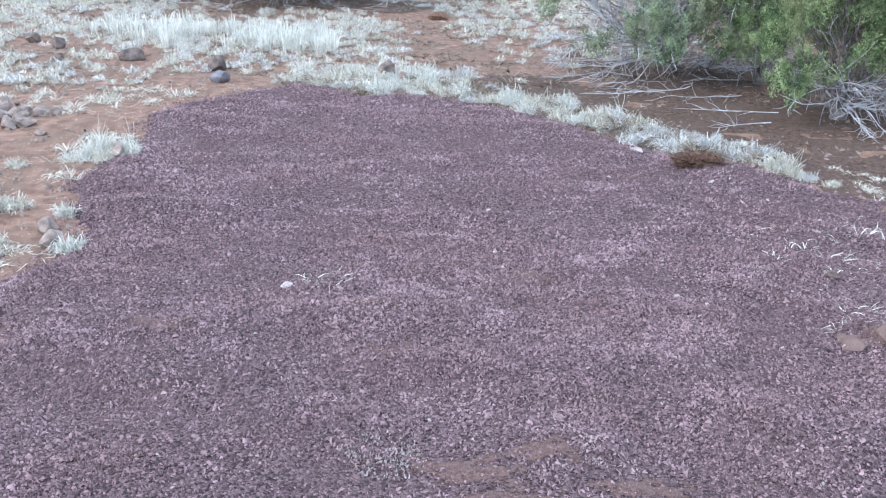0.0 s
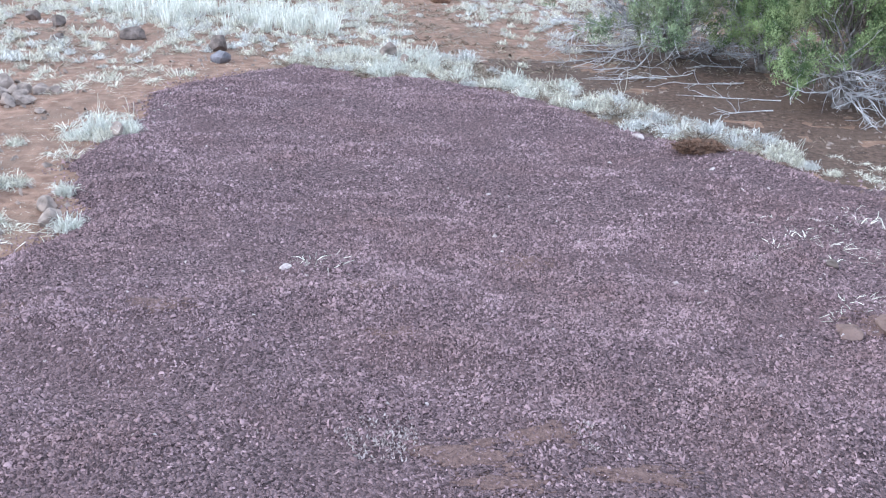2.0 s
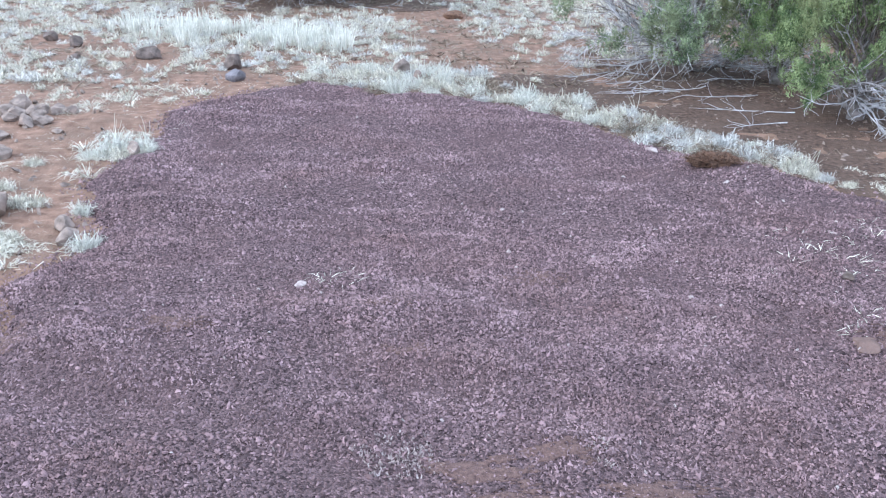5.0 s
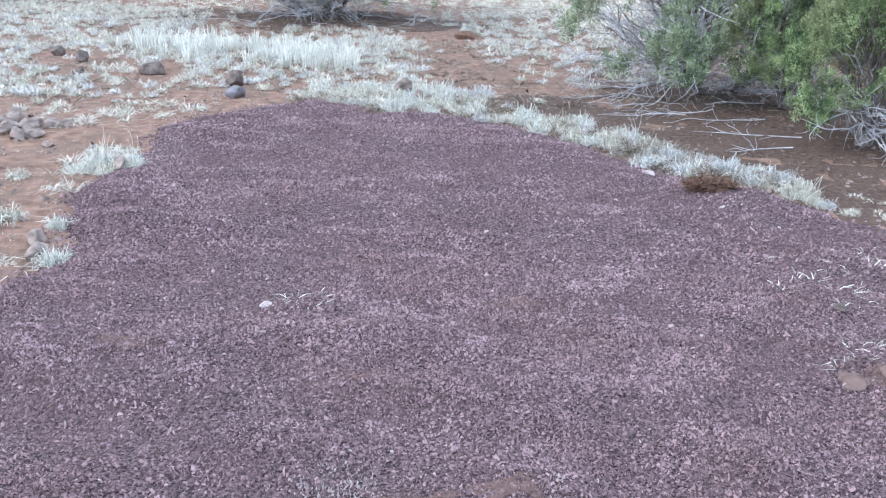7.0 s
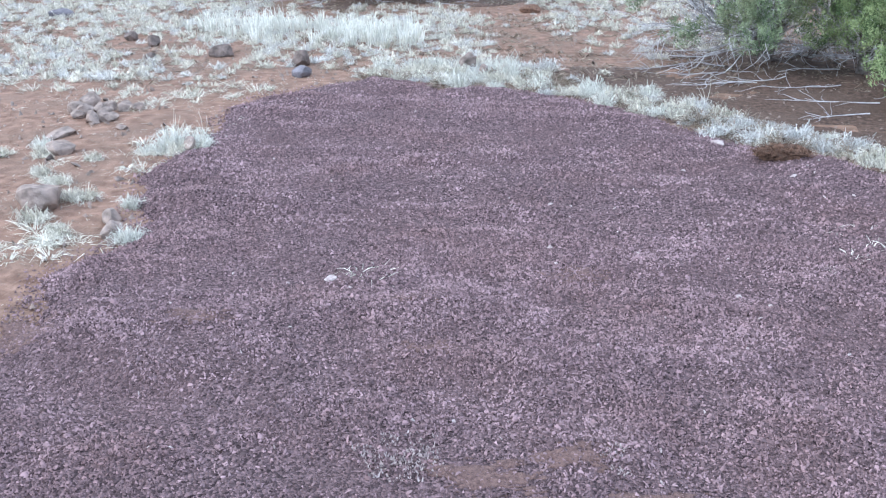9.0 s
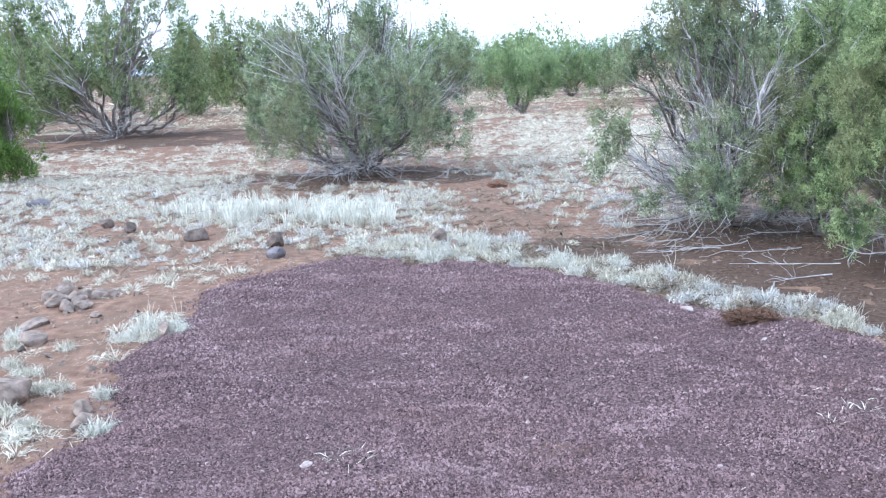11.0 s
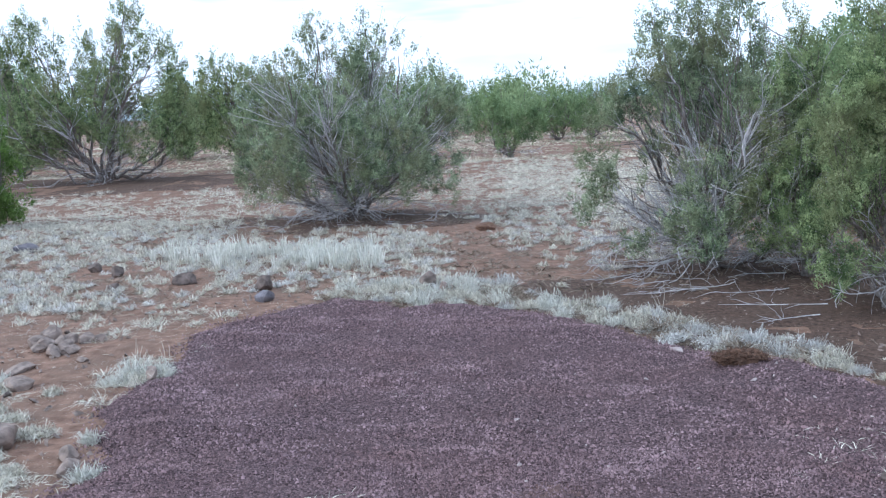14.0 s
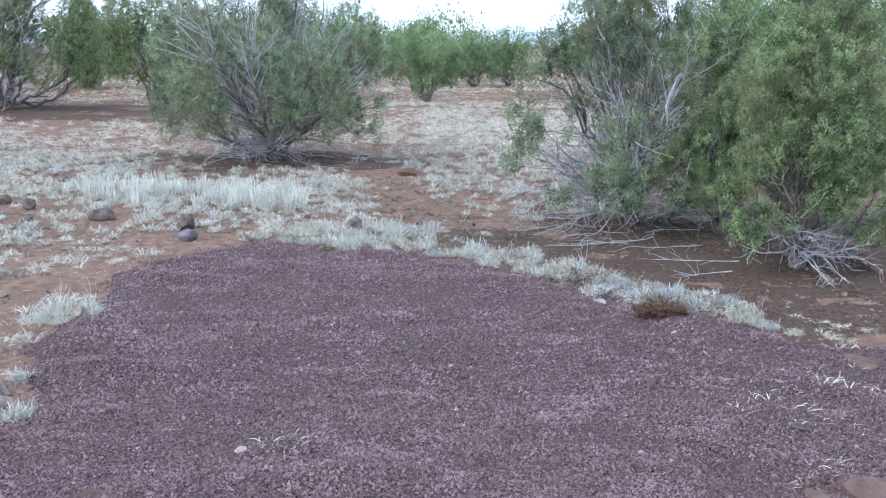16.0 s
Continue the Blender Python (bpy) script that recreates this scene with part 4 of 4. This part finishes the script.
# crowns: lobes (east, north, height of the middle, radius, half-height)
OPEN = [(0.44, 0.1, 1.7, 0.18, 0.45), (-0.35, -0.1, 1.72, 0.24, 0.4), (0.05, 0.0, 2.05, 0.2, 0.45), (-0.52, 0.0, 1.9, 0.2, 0.48), (-0.2, 0.1, 2.0, 0.2, 0.52), (0.26, 0.0, 1.98, 0.18, 0.52), (0.02, 0.3, 1.85, 0.2, 0.5), (-0.88, 0.0, 1.45, 0.2, 0.26), (-0.72, 0.1, 1.6, 0.16, 0.3), (-0.95, -0.2, 1.1, 0.26, 0.3), (-1.0, 0.0, 0.6, 0.2, 0.26), (-0.85, -0.1, 0.8, 0.26, 0.3),
        (0.4, -0.3, 1.25, 0.32, 0.55), (-0.35, 0.2, 1.35, 0.34, 0.45), (-0.1, -0.5, 0.75, 0.4, 0.34), (0.1, 0.6, 1.1, 0.5, 0.6), (0.62, -0.3, 0.65, 0.34, 0.42), (-0.7, -0.3, 0.5, 0.3, 0.3), (-0.3, -0.6, 0.4, 0.35, 0.22)]
SLIM = [(-0.08, 0.0, 1.68, 0.2, 0.6), (0.1, 0.1, 1.45, 0.18, 0.52), (-0.28, -0.1, 1.25, 0.24, 0.48), (-0.05, -0.25, 0.85, 0.34, 0.5), (0.2, 0.0, 0.9, 0.24, 0.5), (-0.4, -0.2, 0.65, 0.24, 0.4), (0.0, 0.3, 1.15, 0.3, 0.55), (-0.2, -0.4, 0.5, 0.3, 0.3)]
DENSE = [(-0.14, 0.0, 1.6, 0.19, 0.6), (0.12, 0.05, 1.66, 0.22, 0.6), (0.32, 0.1, 1.45, 0.2, 0.58), (-0.36, -0.05, 1.12, 0.2, 0.5), (0.34, -0.1, 1.05, 0.24, 0.52), (0.0, -0.28, 1.1, 0.34, 0.58), (-0.42, -0.2, 0.5, 0.18, 0.36), (0.42, 0.0, 0.7, 0.2, 0.34), (0.0, 0.3, 1.2, 0.38, 0.66), (-0.2, -0.3, 0.75, 0.25, 0.38), (0.15, -0.3, 0.6, 0.22, 0.25), (0.1, 0.3, 0.5, 0.38, 0.32), (-0.3, 0.25, 0.5, 0.25, 0.32), (0.45, -0.2, 0.45, 0.2, 0.25)]
ROUND = [(-1.3, 0.1, 1.75, 0.32, 0.55), (1.5, 0.2, 1.4, 0.25, 0.45), (0.0, -0.5, 0.75, 0.7, 0.4), (-1.2, 0.0, 1.4, 0.5, 0.85), (-0.8, -0.4, 1.6, 0.45, 0.85), (-0.45, 0.2, 2.05, 0.36, 0.92), (0.3, 0.0, 2.0, 0.36, 0.9), (-0.05, 0.3, 1.9, 0.4, 0.8), (0.72, 0.2, 1.7, 0.42, 0.82), (1.15, 0.0, 1.25, 0.42, 0.85), (1.35, -0.3, 0.8, 0.28, 0.62), (0.0, -0.8, 1.3, 0.55, 0.7),
         (-0.7, -0.9, 0.95, 0.5, 0.6), (0.7, -0.8, 1.0, 0.5, 0.7), (0.0, 0.9, 1.5, 0.8, 1.0), (-1.4, -0.2, 0.8, 0.3, 0.5), (1.0, 0.6, 1.2, 0.5, 0.9), (-0.9, 0.7, 1.4, 0.6, 0.8)]
BROAD = [(-2.3, 0.1, 3.2, 0.35, 0.8), (-1.7, 0.0, 3.4, 0.4, 0.95), (-1.0, 0.1, 3.3, 0.3, 0.8), (-0.2, 0.0, 3.0, 0.3, 0.85), (0.9, 0.0, 3.45, 0.5, 1.1), (0.4, 0.4, 3.2, 0.3, 0.8), (1.7, 0.0, 2.6, 0.55, 1.0), (2.1, 0.0, 1.7, 0.5, 0.85), (-2.1, 0.0, 1.9, 0.65, 1.0), (-1.1, -0.5, 1.8, 0.75, 0.9),
         (0.3, -0.5, 1.9, 0.75, 1.0), (1.2, -0.4, 1.6, 0.65, 0.9), (0.0, 0.7, 2.0, 1.1, 1.1), (-2.3, 0.0, 1.0, 0.55, 0.55), (-2.6, 0.3, 2.6, 0.4, 0.9), (-1.4, -0.5, 0.95, 0.6, 0.5), (1.1, -0.4, 1.0, 0.6, 0.5), (1.9, 0.0, 0.9, 0.5, 0.5), (-0.5, -0.6, 1.3, 0.5, 0.5)]
BETWEEN = [(-0.6, 0.0, 2.25, 0.6, 1.05), (0.2, 0.0, 2.0, 0.75, 1.1), (-0.95, 0.0, 1.35, 0.5, 0.85), (-0.2, -0.4, 1.3, 0.75, 0.85), (0.9, 0.0, 1.6, 0.7, 1.0), (1.5, 0.2, 1.3, 0.6, 0.9)]
SMALL = [(-0.65, 0.0, 1.3, 0.45, 0.8), (-0.1, 0.0, 1.5, 0.48, 0.92), (0.45, 0.0, 1.25, 0.42, 0.78), (-0.1, -0.4, 0.95, 0.55, 0.7), (0.8, 0.0, 0.95, 0.34, 0.6), (-1.05, 0.0, 1.0, 0.34, 0.7)]
YOUNG = [(0.0, 0.0, 1.25, 0.42, 1.0), (0.25, -0.1, 0.9, 0.4, 0.8), (-0.25, 0.0, 0.95, 0.4, 0.8), (0.1, -0.3, 0.7, 0.45, 0.6), (0.3, 0.2, 0.55, 0.4, 0.5)]
juniper(1.98, 8.35, OPEN, "open grey-branched juniper with sparse green top", LEAF_GREY, size=0.85, cover=0.48, sticks=420, reach=1.25, low=0.12, dead=46, dead_up=60, trunk=0.055, open_low=0.3, seed=31)
juniper(2.66, 7.9, SLIM, "slim juniper with grey bare twigs inside", LEAF, size=0.8, cover=0.42, sticks=300, reach=0.7, low=0.2, dead=20, dead_up=70, trunk=0.06, open_low=0.5, seed=12)
juniper(2.82, 6.6, DENSE, "dense green juniper with bare grey skirt branches", LEAF, size=0.75, cover=0.66, sticks=40, reach=0.62, low=0.14, dead=24, dead_up=20, trunk=0.062, open_low=0.7, seed=13)
juniper(4.3, 10.8, (1.85, 1.1, 9), "dark green juniper standing behind others", LEAF, size=1.1, cover=0.6, sticks=20, reach=1.1, dead=4, trunk=0.09, split=False, seed=14)
juniper(4.6, 7.7, (2.2, 0.95, 9), "green juniper beside a tan boulder", LEAF, size=0.9, cover=0.55, sticks=40, reach=0.95, dead=8, trunk=0.07, split=False, seed=15)
juniper(-2.05, 13.3, ROUND, "round bushy juniper with grey branches showing", LEAF_GREY, size=1.1, cover=0.5, sticks=210, reach=1.9, low=0.15, dead=56, dead_up=50, trunk=0.085, open_low=0.42, seed=36)
juniper(-9.9, 22.6, BROAD, "broad open juniper with several dark stems", LEAF, size=1.7, cover=0.62, sticks=50, reach=2.4, low=0.5, dead=18, dead_up=40, trunk=0.14, open_low=0.25, seed=17)
juniper(-7.4, 26.0, BETWEEN, "dark juniper between two larger ones", LEAF, size=1.8, cover=0.6, sticks=14, reach=1.6, low=0.3, dead=4, trunk=0.12, split=False, seed=18)
juniper(0.15, 26.0, SMALL, "small round juniper beyond a grassy gap", LEAF_FAR, size=1.6, cover=0.62, sticks=16, reach=1.1, low=0.15, dead=6, trunk=0.1, split=False, seed=19)
juniper(-7.95, 13.8, YOUNG, "bright green dense young juniper", LEAF_BRIGHT, size=0.95, cover=1.0, sticks=0, reach=0.7, low=0.08, dead=0, trunk=0.06, split=False, seed=20)
FAR_TREES = [(-14.5, 27, 3.6), (-18, 33, 3.8), (-11.5, 33, 3.4), (-4.3, 29, 3.3), (-3.0, 38, 3.4), (1.9, 36, 2.3), (3.4, 38, 2.4), (6.2, 30, 3.2), (8.5, 24, 3.6), (10.5, 34, 3.6), (13, 28, 3.8), (7.0, 17, 3.4), (-23, 26, 3.6)]
first = juniper(*FAR_TREES[0][:2], (FAR_TREES[0][2], 1.9, 11), "rounded green juniper far off in dry grass", LEAF_FAR, size=2.1, cover=0.3, sticks=8, reach=1.8, low=0.2, dead=3, trunk=0.1, split=False, seed=21)
tagged(first, group="distant junipers")
for x, y, tall in FAR_TREES[1:]:
    k = tall / FAR_TREES[0][2]
    ob = copy_thing(first, pose(x, y, ground_z(x, y) - 0.03, 0, 0, float(rng.uniform(0, 360))) @ Matrix.Diagonal((k, k, k, 1)))


def woodland(name, count, r0, r1, tall, label):
    """Far junipers all round, as ragged clumps of large leaf sprays."""
    a, r = rng.uniform(-1, 1, count), np.sqrt(rng.uniform(r0 * r0, r1 * r1, count))
    a = np.pi * np.sign(a) * np.abs(a) ** 1.9     # thickest ahead
    x, y = np.sin(a) * r, np.cos(a) * r
    h = tall * rng.uniform(0.7, 1.25, count)
    per = 260
    d = rng.normal(size=(count, per, 3))
    d = unit(d) * rng.uniform(0.35, 1, (count, per, 1)) ** 0.6
    c = np.stack([x, y, h * 0.5], -1)[:, None] + d * np.stack([h * 0.55, h * 0.55, h * 0.52], -1)[:, None]
    c[..., 2] = np.maximum(c[..., 2], 0.15)
    v, f = sprays(c.reshape(-1, 3), unit(d.reshape(-1, 3) + np.array([0, 0, 0.8])), 2, 0.12, 0.27, 0.13)
    tagged(new(name, mesh_of(name, v, f, LEAF_FAR)), label, "woodland", kind="stuff")


woodland("distant_woodland", 200, 52, 150, 3.6, "juniper woodland closing the view all round")
woodland("farther_woodland", 80, 150, 420, 4.2, "hazy juniper woodland toward the horizon")

# a low ridge far beyond the trees, distance haze put into its blue colour
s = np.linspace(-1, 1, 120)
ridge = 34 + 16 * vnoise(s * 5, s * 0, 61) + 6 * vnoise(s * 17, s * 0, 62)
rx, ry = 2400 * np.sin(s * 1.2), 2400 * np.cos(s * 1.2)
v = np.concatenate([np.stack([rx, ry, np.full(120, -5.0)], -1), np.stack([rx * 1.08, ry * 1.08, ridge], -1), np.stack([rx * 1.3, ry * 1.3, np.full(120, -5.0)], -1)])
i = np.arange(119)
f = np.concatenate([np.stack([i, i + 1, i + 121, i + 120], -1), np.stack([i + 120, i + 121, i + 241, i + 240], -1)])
tagged(new("backdrop", mesh_of("backdrop", v, f, HAZED_HILL, True)), "low ridge on the horizon, coloured blue for distance haze", "hills", kind="structure")


def fallen_branch(x, y, x2, y2, label):
    """A bare branch lying on the litter with a few side twigs."""
    a, b = np.array([x, y, ground_z(x, y) + 0.02]), np.array([x2, y2, ground_z(x2, y2) + 0.03])
    L = np.linalg.norm(b - a)
    P = grow(a[None], (b - a)[None], np.array([L]), 10, 0.0, 0.09)
    P[..., 2] = np.clip(P[..., 2], 0.02, 0.12)
    p, w = along(P, rng.uniform(0.1, 1, (1, 9)))
    Q = grow(p, w * 0.8 + rng.normal(0, 0.5, p.shape), rng.uniform(0.08, 0.28, 9), 5, -0.1, 0.2)
    Q[..., 2] = np.clip(Q[..., 2], 0.02, 0.3)
    top = holder("fallen_branch", 0, 0)
    part("stem", mesh_of("stem", *tubes(P, np.linspace(0.0045, 0.002, 10)[None], 6), DEADWOOD, True), top)
    for k in range(9):
        part("side_twig", mesh_of("side_twig", *tubes(Q[k:k + 1], np.linspace(0.0022, 0.001, 5)[None], 4), DEADWOOD, True), top)
    tagged(top, label, "branch", group="fallen branches")


for q in ((2.5, 7.95, 1.7, 7.55), (2.35, 7.35, 1.72, 7.1), (2.45, 6.75, 1.85, 6.95), (2.3, 6.45, 1.9, 6.3), (2.0, 7.6, 1.45, 7.3), (1.75, 7.4, 1.2, 7.35), (1.3, 8.2, 0.9, 7.9), (1.6, 8.0, 1.1, 7.6), (1.5, 7.7, 1.15, 7.45), (-3.2, 12.7, -3.9, 12.3), (-1.5, 12.4, -1.1, 12.1)):
    fallen_branch(*q, "bare grey fallen branch lying on needle litter")
